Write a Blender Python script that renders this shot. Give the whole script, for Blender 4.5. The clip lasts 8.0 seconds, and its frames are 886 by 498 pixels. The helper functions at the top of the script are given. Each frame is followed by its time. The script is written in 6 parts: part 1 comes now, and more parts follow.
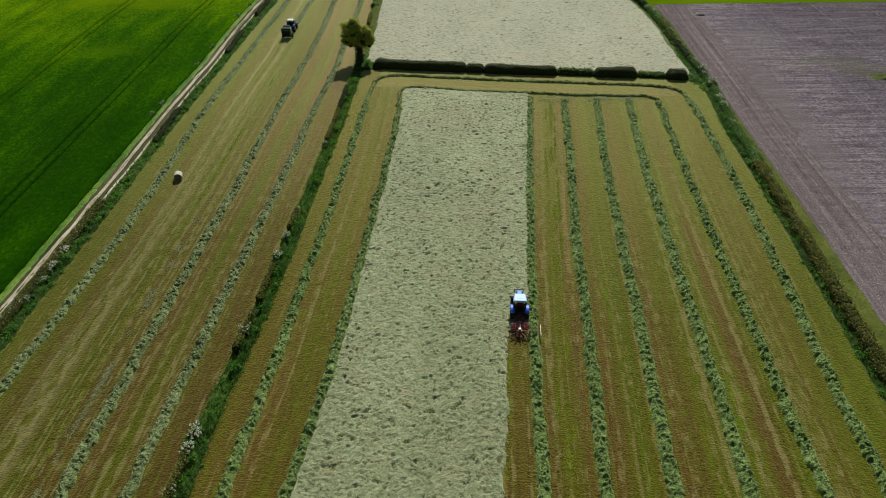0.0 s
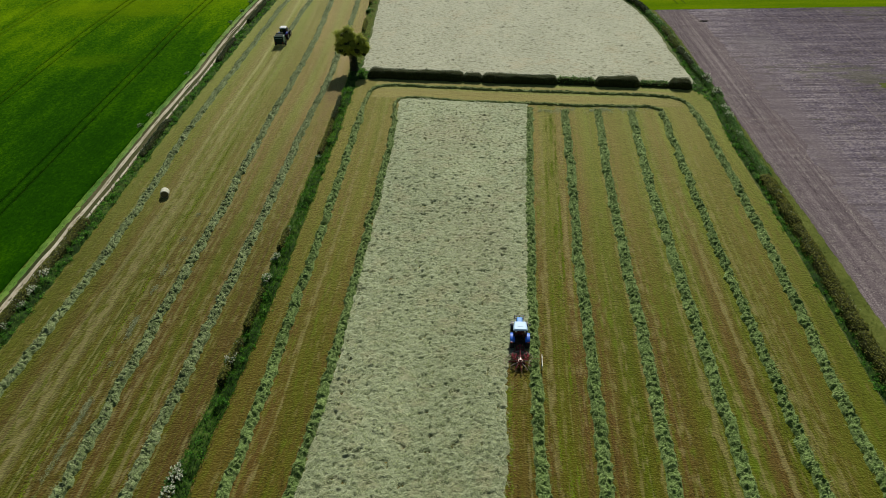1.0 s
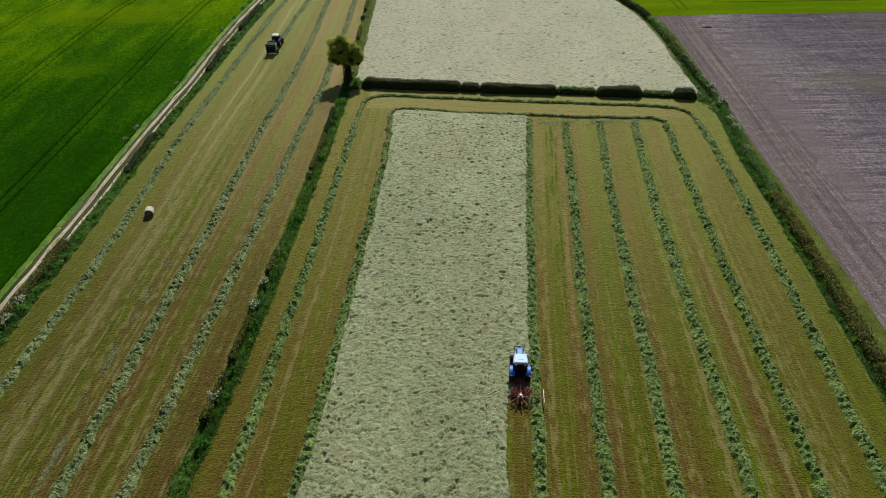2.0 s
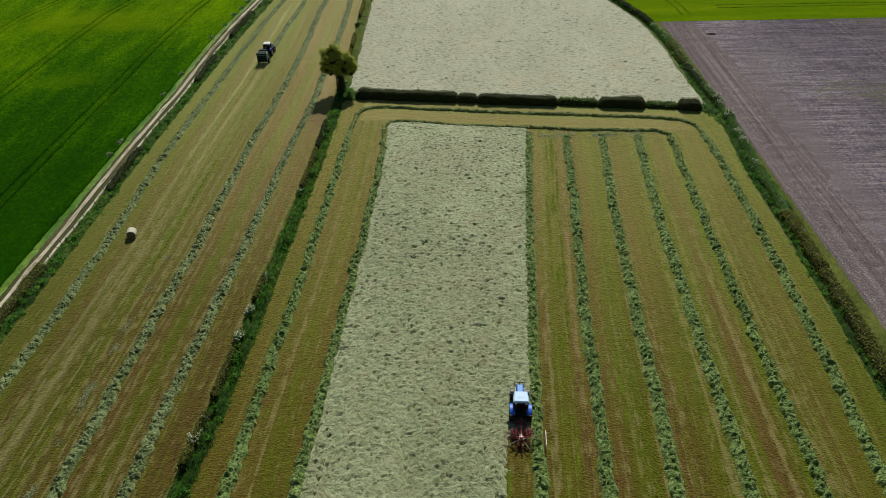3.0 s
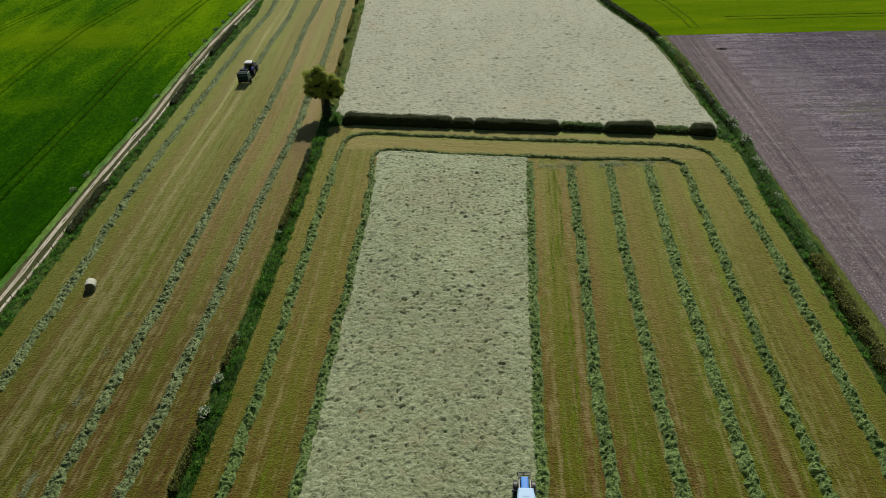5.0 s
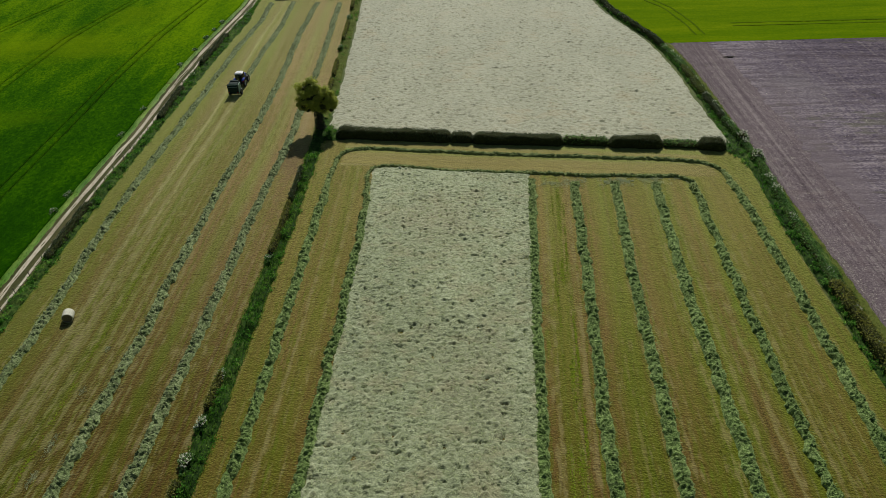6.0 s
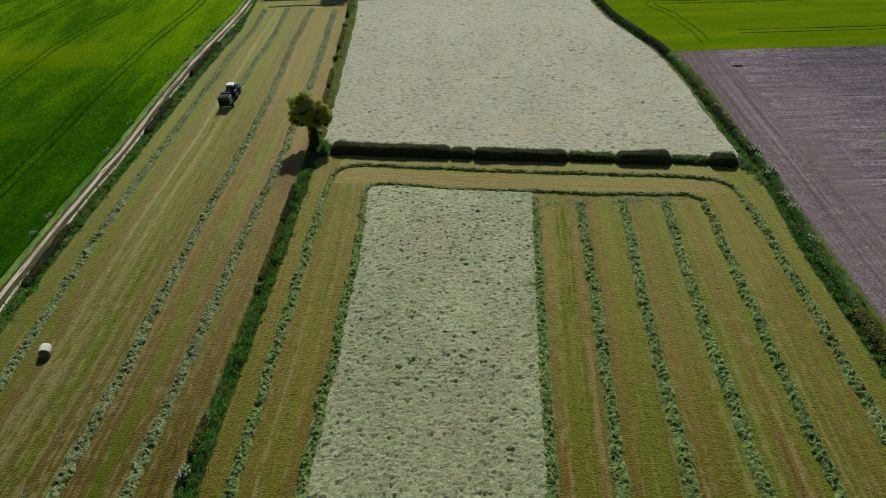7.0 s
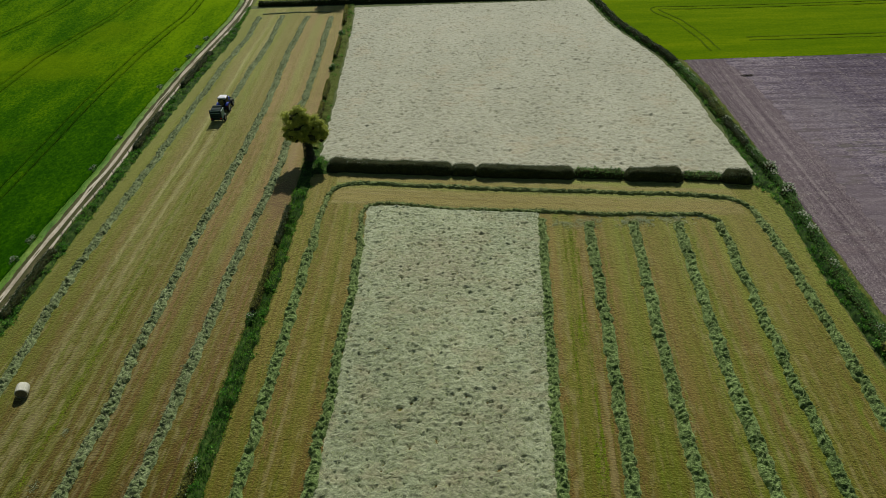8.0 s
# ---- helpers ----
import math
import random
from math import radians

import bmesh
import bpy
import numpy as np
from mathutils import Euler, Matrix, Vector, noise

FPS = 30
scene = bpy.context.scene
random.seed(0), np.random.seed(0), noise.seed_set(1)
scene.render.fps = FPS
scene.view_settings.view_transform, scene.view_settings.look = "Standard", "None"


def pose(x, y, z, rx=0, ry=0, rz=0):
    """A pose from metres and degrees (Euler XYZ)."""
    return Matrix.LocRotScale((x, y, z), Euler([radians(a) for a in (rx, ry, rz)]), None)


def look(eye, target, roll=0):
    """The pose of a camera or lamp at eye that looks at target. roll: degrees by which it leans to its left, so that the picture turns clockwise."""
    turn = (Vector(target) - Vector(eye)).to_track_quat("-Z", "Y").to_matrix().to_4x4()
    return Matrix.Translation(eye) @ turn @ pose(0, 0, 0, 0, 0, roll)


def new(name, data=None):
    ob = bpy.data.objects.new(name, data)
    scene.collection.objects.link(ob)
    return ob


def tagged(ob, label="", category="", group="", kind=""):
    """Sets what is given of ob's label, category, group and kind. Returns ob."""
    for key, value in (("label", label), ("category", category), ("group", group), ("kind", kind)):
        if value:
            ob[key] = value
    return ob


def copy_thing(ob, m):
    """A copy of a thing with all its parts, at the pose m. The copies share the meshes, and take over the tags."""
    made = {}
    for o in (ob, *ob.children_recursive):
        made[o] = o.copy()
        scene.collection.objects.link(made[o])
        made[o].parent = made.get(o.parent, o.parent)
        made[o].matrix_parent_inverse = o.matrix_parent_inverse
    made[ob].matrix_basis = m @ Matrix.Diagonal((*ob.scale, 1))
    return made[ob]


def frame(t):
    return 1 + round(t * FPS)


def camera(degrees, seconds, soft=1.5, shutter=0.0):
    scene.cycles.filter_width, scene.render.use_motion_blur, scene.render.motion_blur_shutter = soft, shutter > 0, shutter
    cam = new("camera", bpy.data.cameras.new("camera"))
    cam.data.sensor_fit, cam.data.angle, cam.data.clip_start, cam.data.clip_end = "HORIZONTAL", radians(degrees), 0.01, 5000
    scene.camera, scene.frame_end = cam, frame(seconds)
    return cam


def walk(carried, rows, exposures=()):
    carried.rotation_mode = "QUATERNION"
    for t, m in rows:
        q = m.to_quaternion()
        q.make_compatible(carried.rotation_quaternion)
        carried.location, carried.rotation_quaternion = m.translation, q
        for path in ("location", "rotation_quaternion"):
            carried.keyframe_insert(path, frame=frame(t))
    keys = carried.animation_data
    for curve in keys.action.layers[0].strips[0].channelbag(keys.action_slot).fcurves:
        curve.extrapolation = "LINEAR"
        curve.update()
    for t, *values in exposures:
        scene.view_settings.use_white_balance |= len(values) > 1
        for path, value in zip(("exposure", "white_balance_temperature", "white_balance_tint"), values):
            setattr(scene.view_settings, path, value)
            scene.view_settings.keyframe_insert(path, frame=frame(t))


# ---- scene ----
cam = camera(66.0, 8.0, soft=0.9)
# seconds, x, y, z, yaw, pitch, roll
ROWS = [
    (0.0, 0.00, 0.00, 56.00, 2.000, -36.977, 1.353),
    (0.5, 0.05, 2.40, 56.00, 1.907, -36.982, 1.391),
    (1.0, 0.13, 4.88, 55.98, 1.816, -36.987, 1.431),
    (1.5, 0.23, 7.45, 55.92, 1.725, -36.992, 1.474),
    (2.0, 0.34, 10.09, 55.85, 1.635, -36.996, 1.519),
    (2.5, 0.46, 12.79, 55.76, 1.545, -37.000, 1.566),
    (3.0, 0.58, 15.55, 55.65, 1.453, -37.003, 1.615),
    (3.5, 0.69, 18.36, 55.53, 1.360, -37.006, 1.665),
    (4.0, 0.78, 21.20, 55.40, 1.264, -37.009, 1.716),
    (4.5, 0.84, 24.07, 55.26, 1.165, -37.012, 1.769),
    (5.0, 0.87, 26.96, 55.13, 1.063, -37.015, 1.823),
    (5.5, 0.87, 29.86, 54.99, 0.955, -37.017, 1.878),
    (6.0, 0.81, 32.77, 54.86, 0.843, -37.020, 1.933),
    (6.5, 0.70, 35.68, 54.74, 0.725, -37.023, 1.988),
    (7.0, 0.52, 38.57, 54.62, 0.600, -37.025, 2.044),
    (7.5, 0.27, 41.43, 54.53, 0.468, -37.028, 2.099),
    (8.0, -0.05, 44.27, 54.45, 0.328, -37.031, 2.155),
]
walk(cam, [(t, pose(x, y, z, 90 + pitch, roll, yaw)) for t, x, y, z, yaw, pitch, roll in ROWS], exposures=[(0.0, 0.0, 6720, 3.5), (8.0, -0.16, 6520, 7)])

# ---- light ----
SUN_AZ, SUN_EL = 7.0, 43.0   # degrees clockwise from +y, degrees above the horizon
world = bpy.data.worlds.new("world")
scene.world = world
world.use_nodes = True
wn = world.node_tree.nodes
sky = wn.new("ShaderNodeTexSky")
sky.sky_type = "NISHITA"
sky.sun_disc = False
sky.sun_elevation, sky.sun_rotation = radians(SUN_EL), radians(SUN_AZ)
wn["Background"].inputs["Strength"].default_value = 0.04
world.node_tree.links.new(sky.outputs["Color"], wn["Background"].inputs["Color"])
sun_data = bpy.data.lights.new("sun", "SUN")
sun_data.energy, sun_data.angle, sun_data.color = 4.9, radians(0.55), (1.0, 0.955, 0.86)
sun = new("sun", sun_data)
sun_dir = Vector((math.sin(radians(SUN_AZ)) * math.cos(radians(SUN_EL)), math.cos(radians(SUN_AZ)) * math.cos(radians(SUN_EL)), math.sin(radians(SUN_EL))))
sun.matrix_world = look((0, 300, 200), Vector((0, 300, 200)) - sun_dir)


# ---- materials ----
def surf(name, stops, layers, rough=0.9, bump=0.0, bump_scale=(8, 8, 8), uv=False, island=0.0, metal=0.0, translucent=0.0, spec=0.3, objrand=0.0, bump_dist=0.05, sheen=0.0, sheen_tint=(1, 1, 1), sheen_rough=0.5, tint=(1, 1, 1), along=None, swirl=0.0, streaks=(), tones=None, far_lift=None, patches=()):
    """A ramp of colours driven by a weighted sum of noise layers (scale, detail, weight)."""
    # thin leaves share their light between the two sides
    gain = 1 + 1.1 * translucent
    stops = [(p, tuple(min(0.95, v * gain) for v in c)) for p, c in stops]
    m = bpy.data.materials.new(name)
    m.use_nodes = True
    nt = m.node_tree
    n, l = nt.nodes, nt.links
    b = n["Principled BSDF"]
    b.inputs["Roughness"].default_value = rough
    b.inputs["Metallic"].default_value = metal
    b.inputs["Specular IOR Level"].default_value = spec
    b.inputs["Specular Tint"].default_value = (*tint, 1)
    b.inputs["Sheen Weight"].default_value = sheen
    b.inputs["Sheen Roughness"].default_value = sheen_rough
    b.inputs["Sheen Tint"].default_value = (*sheen_tint, 1)
    tc = n.new("ShaderNodeTexCoord")
    src = tc.outputs["UV"] if uv else tc.outputs["Object"]
    total = None

    def add(sock, w):
        nonlocal total
        k = n.new("ShaderNodeMath")
        k.operation = "MULTIPLY_ADD"
        k.inputs[1].default_value = w
        if total is None:
            k.inputs[2].default_value = 0.5 - 0.5 * (sum(a[2] for a in layers) + island + objrand)
        else:
            l.new(total, k.inputs[2])
        l.new(sock, k.inputs[0])
        total = k.outputs[0]
    for scale, detail, w in layers:
        mp = n.new("ShaderNodeMapping")
        mp.inputs["Scale"].default_value = scale
        l.new(src, mp.inputs["Vector"])
        nz = n.new("ShaderNodeTexNoise")
        nz.inputs["Scale"].default_value = 1.0
        nz.inputs["Detail"].default_value = detail
        nz.inputs["Distortion"].default_value = swirl if scale[0] > 3 else 0.0
        l.new(mp.outputs["Vector"], nz.inputs["Vector"])
        add(nz.outputs["Fac"], w)
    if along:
        # a slow ramp drift along y or x; partly light painted into the colour
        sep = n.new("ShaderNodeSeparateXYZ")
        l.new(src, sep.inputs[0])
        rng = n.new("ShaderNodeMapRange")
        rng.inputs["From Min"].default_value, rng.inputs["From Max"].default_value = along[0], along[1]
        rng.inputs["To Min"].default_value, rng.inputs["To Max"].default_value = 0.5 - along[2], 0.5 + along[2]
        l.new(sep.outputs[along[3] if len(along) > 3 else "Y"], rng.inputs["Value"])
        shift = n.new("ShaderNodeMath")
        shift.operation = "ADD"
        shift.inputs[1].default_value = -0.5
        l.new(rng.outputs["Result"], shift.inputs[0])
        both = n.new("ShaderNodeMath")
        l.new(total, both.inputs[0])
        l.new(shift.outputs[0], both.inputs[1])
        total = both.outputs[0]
    if island:
        add(n.new("ShaderNodeNewGeometry").outputs["Random Per Island"], island)
    if objrand:
        add(n.new("ShaderNodeObjectInfo").outputs["Random"], objrand)
    ramp = n.new("ShaderNodeValToRGB")
    els = ramp.color_ramp.elements
    while len(els) < len(stops):
        els.new(0.5)
    for e, (p, c) in zip(els, stops):
        e.position, e.color = p, (*c, 1)
    l.new(total, ramp.inputs["Fac"])
    colour = ramp.outputs["Color"]
    if tones:
        # each mower pass left its own tone along the rows; the ramp above then gives the grain alone
        sep = n.new("ShaderNodeSeparateXYZ")
        l.new(src, sep.inputs[0])
        tm = n.new("ShaderNodeMapping")
        tm.inputs["Scale"].default_value = (0.9, 0.06, 1)
        l.new(src, tm.inputs["Vector"])
        tear = n.new("ShaderNodeTexNoise")
        tear.inputs["Scale"].default_value, tear.inputs["Detail"].default_value = 1.0, 5.0
        l.new(tm.outputs["Vector"], tear.inputs["Vector"])
        shifted = n.new("ShaderNodeMath")
        shifted.operation = "MULTIPLY_ADD"
        shifted.inputs[1].default_value = 1.7
        l.new(tear.outputs["Fac"], shifted.inputs[0])
        l.new(sep.outputs["X"], shifted.inputs[2])
        u0, u1 = tones[0][0], tones[-1][0]
        place = n.new("ShaderNodeMapRange")
        place.inputs["From Min"].default_value, place.inputs["From Max"].default_value = u0 + 0.85, u1 + 0.85
        l.new(shifted.outputs[0], place.inputs["Value"])
        across = n.new("ShaderNodeValToRGB")
        marks = across.color_ramp.elements
        while len(marks) < len(tones):
            marks.new(0.5)
        for e, (u, c) in zip(marks, tones):
            e.position, e.color = (u - u0) / (u1 - u0), (*c, 1)
        l.new(place.outputs["Result"], across.inputs["Fac"])
        tone = across.outputs["Color"]
        if far_lift:
            # paler and drier northward; the backlit brightness of far stubble is painted in too
            y0, y1, pale, amount, gain = far_lift
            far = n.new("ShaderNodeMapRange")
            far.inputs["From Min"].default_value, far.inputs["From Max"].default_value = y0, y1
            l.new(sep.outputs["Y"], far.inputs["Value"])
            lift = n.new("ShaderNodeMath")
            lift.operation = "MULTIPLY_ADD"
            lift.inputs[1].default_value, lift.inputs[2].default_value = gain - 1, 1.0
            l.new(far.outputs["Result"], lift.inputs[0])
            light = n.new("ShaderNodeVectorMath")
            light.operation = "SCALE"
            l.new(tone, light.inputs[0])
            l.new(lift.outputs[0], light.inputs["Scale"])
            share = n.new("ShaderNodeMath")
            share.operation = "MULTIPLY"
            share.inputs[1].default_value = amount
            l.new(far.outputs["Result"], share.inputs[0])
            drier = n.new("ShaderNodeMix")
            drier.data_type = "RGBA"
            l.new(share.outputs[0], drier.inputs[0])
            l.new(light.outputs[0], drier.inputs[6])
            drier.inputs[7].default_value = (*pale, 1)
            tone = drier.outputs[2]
        grain = n.new("ShaderNodeMix")
        grain.data_type, grain.blend_type = "RGBA", "MULTIPLY"
        grain.inputs[0].default_value = 1.0
        l.new(tone, grain.inputs[6])
        l.new(colour, grain.inputs[7])
        colour = grain.outputs[2]
    for scale, lo, hi, tone, amount in streaks:
        # long bands of another tone, where a stretched noise passes a level
        mp = n.new("ShaderNodeMapping")
        mp.inputs["Scale"].default_value = scale
        mp.inputs["Location"].default_value = (3.7 * scale[0] + 11.3, 5.1, 0)
        l.new(src, mp.inputs["Vector"])
        nz = n.new("ShaderNodeTexNoise")
        nz.inputs["Scale"].default_value = 1.0
        nz.inputs["Detail"].default_value = 3.0
        l.new(mp.outputs["Vector"], nz.inputs["Vector"])
        lvl = n.new("ShaderNodeMapRange")
        lvl.inputs["From Min"].default_value, lvl.inputs["From Max"].default_value = lo, hi
        lvl.inputs["To Max"].default_value = amount
        patch = n.new("ShaderNodeTexNoise")
        patch.inputs["Scale"].default_value = 1.0
        patch.inputs["Detail"].default_value = 3.0
        pm = n.new("ShaderNodeMapping")
        pm.inputs["Scale"].default_value = (1.7, 0.5, 1) if uv else (0.3, 0.9, 1)
        pm.inputs["Location"].default_value = (7.0 * scale[0], 2.0, 0)
        l.new(src, pm.inputs["Vector"])
        l.new(pm.outputs["Vector"], patch.inputs["Vector"])
        torn = n.new("ShaderNodeMath")
        torn.operation = "MULTIPLY_ADD"
        torn.inputs[1].default_value = 0.7
        l.new(patch.outputs["Fac"], torn.inputs[0])
        less = n.new("ShaderNodeMath")
        less.inputs[1].default_value = -0.35
        l.new(nz.outputs["Fac"], less.inputs[0])
        l.new(less.outputs[0], torn.inputs[2])
        l.new(torn.outputs[0], lvl.inputs["Value"])
        mix = n.new("ShaderNodeMix")
        mix.data_type = "RGBA"
        l.new(lvl.outputs["Result"], mix.inputs[0])
        l.new(colour, mix.inputs[6])
        mix.inputs[7].default_value = (*tone, 1)
        colour = mix.outputs[2]
    for x, y, rx, ry, tone, amount in patches:
        # a soft-edged patch of another tone; one deepens the oak's shadow
        mp = n.new("ShaderNodeMapping")
        mp.vector_type = "TEXTURE"
        mp.inputs["Location"].default_value = (x, y, 0)
        mp.inputs["Scale"].default_value = (rx, ry, 1e4)
        l.new(src, mp.inputs["Vector"])
        reach = n.new("ShaderNodeVectorMath")
        reach.operation = "LENGTH"
        l.new(mp.outputs["Vector"], reach.inputs[0])
        pm = n.new("ShaderNodeMapping")
        pm.inputs["Scale"].default_value = (2.5 / rx, 2.5 / ry, 1)
        l.new(src, pm.inputs["Vector"])
        nz = n.new("ShaderNodeTexNoise")
        nz.inputs["Scale"].default_value, nz.inputs["Detail"].default_value = 1.0, 5.0
        l.new(pm.outputs["Vector"], nz.inputs["Vector"])
        torn = n.new("ShaderNodeMath")
        torn.operation = "MULTIPLY_ADD"
        torn.inputs[1].default_value = 1.6
        l.new(nz.outputs["Fac"], torn.inputs[0])
        l.new(reach.outputs["Value"], torn.inputs[2])
        lvl = n.new("ShaderNodeMapRange")
        lvl.interpolation_type = "SMOOTHSTEP"
        lvl.inputs["From Min"].default_value, lvl.inputs["From Max"].default_value = 1.9, 0.8
        lvl.inputs["To Max"].default_value = amount
        l.new(torn.outputs[0], lvl.inputs["Value"])
        mix = n.new("ShaderNodeMix")
        mix.data_type = "RGBA"
        l.new(lvl.outputs["Result"], mix.inputs[0])
        l.new(colour, mix.inputs[6])
        mix.inputs[7].default_value = (*tone, 1)
        colour = mix.outputs[2]
    l.new(colour, b.inputs["Base Color"])
    if bump:
        mp = n.new("ShaderNodeMapping")
        mp.inputs["Scale"].default_value = bump_scale
        l.new(src, mp.inputs["Vector"])
        nz = n.new("ShaderNodeTexNoise")
        nz.inputs["Scale"].default_value = 1.0
        nz.inputs["Detail"].default_value = 4.0
        l.new(mp.outputs["Vector"], nz.inputs["Vector"])
        bp = n.new("ShaderNodeBump")
        bp.inputs["Strength"].default_value = bump
        bp.inputs["Distance"].default_value = bump_dist
        l.new(nz.outputs["Fac"], bp.inputs["Height"])
        l.new(bp.outputs["Normal"], b.inputs["Normal"])
    if translucent:
        tr = n.new("ShaderNodeBsdfTranslucent")
        l.new(ramp.outputs["Color"], tr.inputs["Color"])
        mix = n.new("ShaderNodeMixShader")
        mix.inputs["Fac"].default_value = translucent
        l.new(b.outputs["BSDF"], mix.inputs[1])
        l.new(tr.outputs["BSDF"], mix.inputs[2])
        l.new(mix.outputs["Shader"], n["Material Output"].inputs["Surface"])
    return m


M_GROUND = surf("meadow ground", [(0.3, (0.035, 0.06, 0.012)), (0.5, (0.06, 0.085, 0.018)), (0.7, (0.10, 0.11, 0.03))],
                [((0.05, 0.05, 1), 3, 0.6), ((1.5, 1.5, 1), 4, 0.6)], bump=0.6, bump_scale=(6, 6, 6))
GRAIN = [(0.05, (0.30, 0.30, 0.28)), (0.45, (0.92, 0.92, 0.92)), (0.95, (1.95, 1.95, 2.1))]
STUBBLE_LAYERS = [((0.7, 0.006, 1), 2, 0.25), ((2.2, 0.03, 1), 3, 1.0), ((0.8, 0.25, 1), 3, 0.4), ((3.4, 4.6, 1), 3, 2.4), ((8, 12, 1), 2, 2.4), ((0.12, 0.05, 1), 2, 0.4)]
T_GREEN, T_OLIVE, T_BROWN, T_RED, T_PALE = (0.069, 0.091, 0.003), (0.081, 0.079, 0.006), (0.090, 0.066, 0.011), (0.097, 0.054, 0.016), (0.185, 0.162, 0.072)


def stubble(name, tones, far_lift, streaks, k=1.0, patches=()):
    tones = [(u, tuple(k * v for v in c)) for u, c in tones]
    return surf(name, GRAIN, STUBBLE_LAYERS, rough=0.7, bump=1.0, bump_scale=(4.0, 5.5, 4), bump_dist=0.18, uv=True, spec=0.10, tint=(1, 0.98, 0.28), sheen=1.0, sheen_rough=0.36, sheen_tint=(0.97, 1, 0.27), tones=tones, far_lift=far_lift, streaks=streaks, patches=patches)


M_STUBBLE = stubble("mown stubble", [
    (-24.3, T_OLIVE), (-23.4, T_BROWN), (-22.2, T_BROWN), (-19.6, T_RED), (-18.3, T_BROWN), (-17.2, T_OLIVE), (-16.2, T_BROWN), (-14.8, T_RED), (4.0, T_RED), (7.0, T_BROWN),
    (9.4, T_RED), (10.3, T_OLIVE), (11.8, T_OLIVE), (13.0, T_RED), (14.6, T_RED), (16.3, T_RED), (17.2, T_OLIVE), (18.4, T_GREEN), (19.6, T_OLIVE), (21.6, T_RED), (23.2, T_BROWN), (24.6, T_OLIVE), (25.8, T_GREEN),
    (27.1, T_OLIVE), (28.6, T_GREEN), (30.0, T_RED), (31.3, T_BROWN), (32.2, T_GREEN), (34.6, T_OLIVE), (36.6, T_BROWN), (40.2, T_OLIVE), (43.5, T_GREEN)],
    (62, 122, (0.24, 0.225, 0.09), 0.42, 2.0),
    [((2.6, 0.012, 1), 0.52, 0.64, (0.080, 0.105, 0.006), 0.45), ((2.1, 0.015, 1), 0.54, 0.66, (0.095, 0.062, 0.016), 0.45), ((0.12, 0.03, 1), 0.5, 0.7, T_GREEN, 0.4), ((1.3, 0.007, 1), 0.56, 0.69, (0.21, 0.175, 0.080), 0.55), ((2.1, 0.008, 1), 0.59, 0.69, (0.17, 0.155, 0.055), 0.45), ((1.1, 0.05, 1), 0.62, 0.76, (0.085, 0.150, 0.005), 0.45)])
M_STUBBLE_PALE = stubble("mown stubble with swept streaks", [
    (-54.6, T_GREEN), (-52.4, T_OLIVE), (-50.0, T_GREEN), (-48.8, T_OLIVE), (-47.9, T_BROWN), (-47.0, T_RED), (-46.3, T_PALE), (-45.6, T_OLIVE), (-44.9, T_BROWN), (-44.3, T_PALE), (-43.6, T_BROWN), (-42.6, T_GREEN), (-41.9, T_OLIVE), (-41.0, T_BROWN), (-39.6, T_RED), (-37.4, T_BROWN)],
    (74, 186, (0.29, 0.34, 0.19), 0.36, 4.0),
    [((2.6, 0.012, 1), 0.52, 0.64, (0.080, 0.105, 0.006), 0.45), ((2.1, 0.015, 1), 0.54, 0.66, (0.095, 0.062, 0.016), 0.45), ((0.35, 0.004, 1), 0.50, 0.66, T_GREEN, 0.4), ((1.1, 0.006, 1), 0.54, 0.66, (0.20, 0.170, 0.085), 0.55), ((2.0, 0.006, 1), 0.58, 0.68, (0.19, 0.175, 0.075), 0.5)], 0.68)
M_STUBBLE_HEAD = stubble("pale headland stubble", [(30.0, T_OLIVE), (32.6, T_BROWN), (35.0, T_BROWN), (36.2, T_GREEN), (38.0, T_BROWN), (39.4, T_GREEN), (42.0, T_GREEN)],
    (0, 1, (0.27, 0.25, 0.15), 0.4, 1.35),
    [((0.9, 0.01, 1), 0.52, 0.68, T_RED, 0.4), ((1.2, 0.01, 1), 0.55, 0.70, (0.26, 0.22, 0.12), 0.5)], 1.9)
# first patch: reddish ground darkened to paint in more of the oak's shadow
M_STUBBLE_BROWN = stubble("browned stubble", [
    (-37.4, T_BROWN), (-36.0, T_RED), (-35.0, T_RED), (-34.0, T_GREEN), (-32.9, T_OLIVE), (-31.9, T_RED), (-30.6, T_BROWN), (-29.4, T_BROWN), (-28.2, T_RED), (-26.4, T_RED), (-25.6, T_OLIVE)],
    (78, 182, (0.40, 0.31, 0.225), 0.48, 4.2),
    [((2.6, 0.012, 1), 0.52, 0.64, (0.080, 0.105, 0.006), 0.45), ((2.1, 0.015, 1), 0.54, 0.66, (0.095, 0.062, 0.016), 0.45), ((0.40, 0.004, 1), 0.54, 0.68, T_OLIVE, 0.4), ((1.2, 0.006, 1), 0.55, 0.67, (0.20, 0.170, 0.085), 0.5), ((2.0, 0.006, 1), 0.58, 0.68, (0.18, 0.165, 0.070), 0.45)], 0.76, [(-28.0, 131.0, 4.5, 8.0, (0.115, 0.058, 0.046), 0.8), (-29.5, 150.0, 2.5, 18.0, (0.34, 0.235, 0.165), 0.5)])
HAY_LAYERS = [((0.12, 0.05, 1), 3, 0.4), ((1.3, 1.6, 1), 3, 0.7), ((4.2, 5.2, 5), 3, 1.6)]
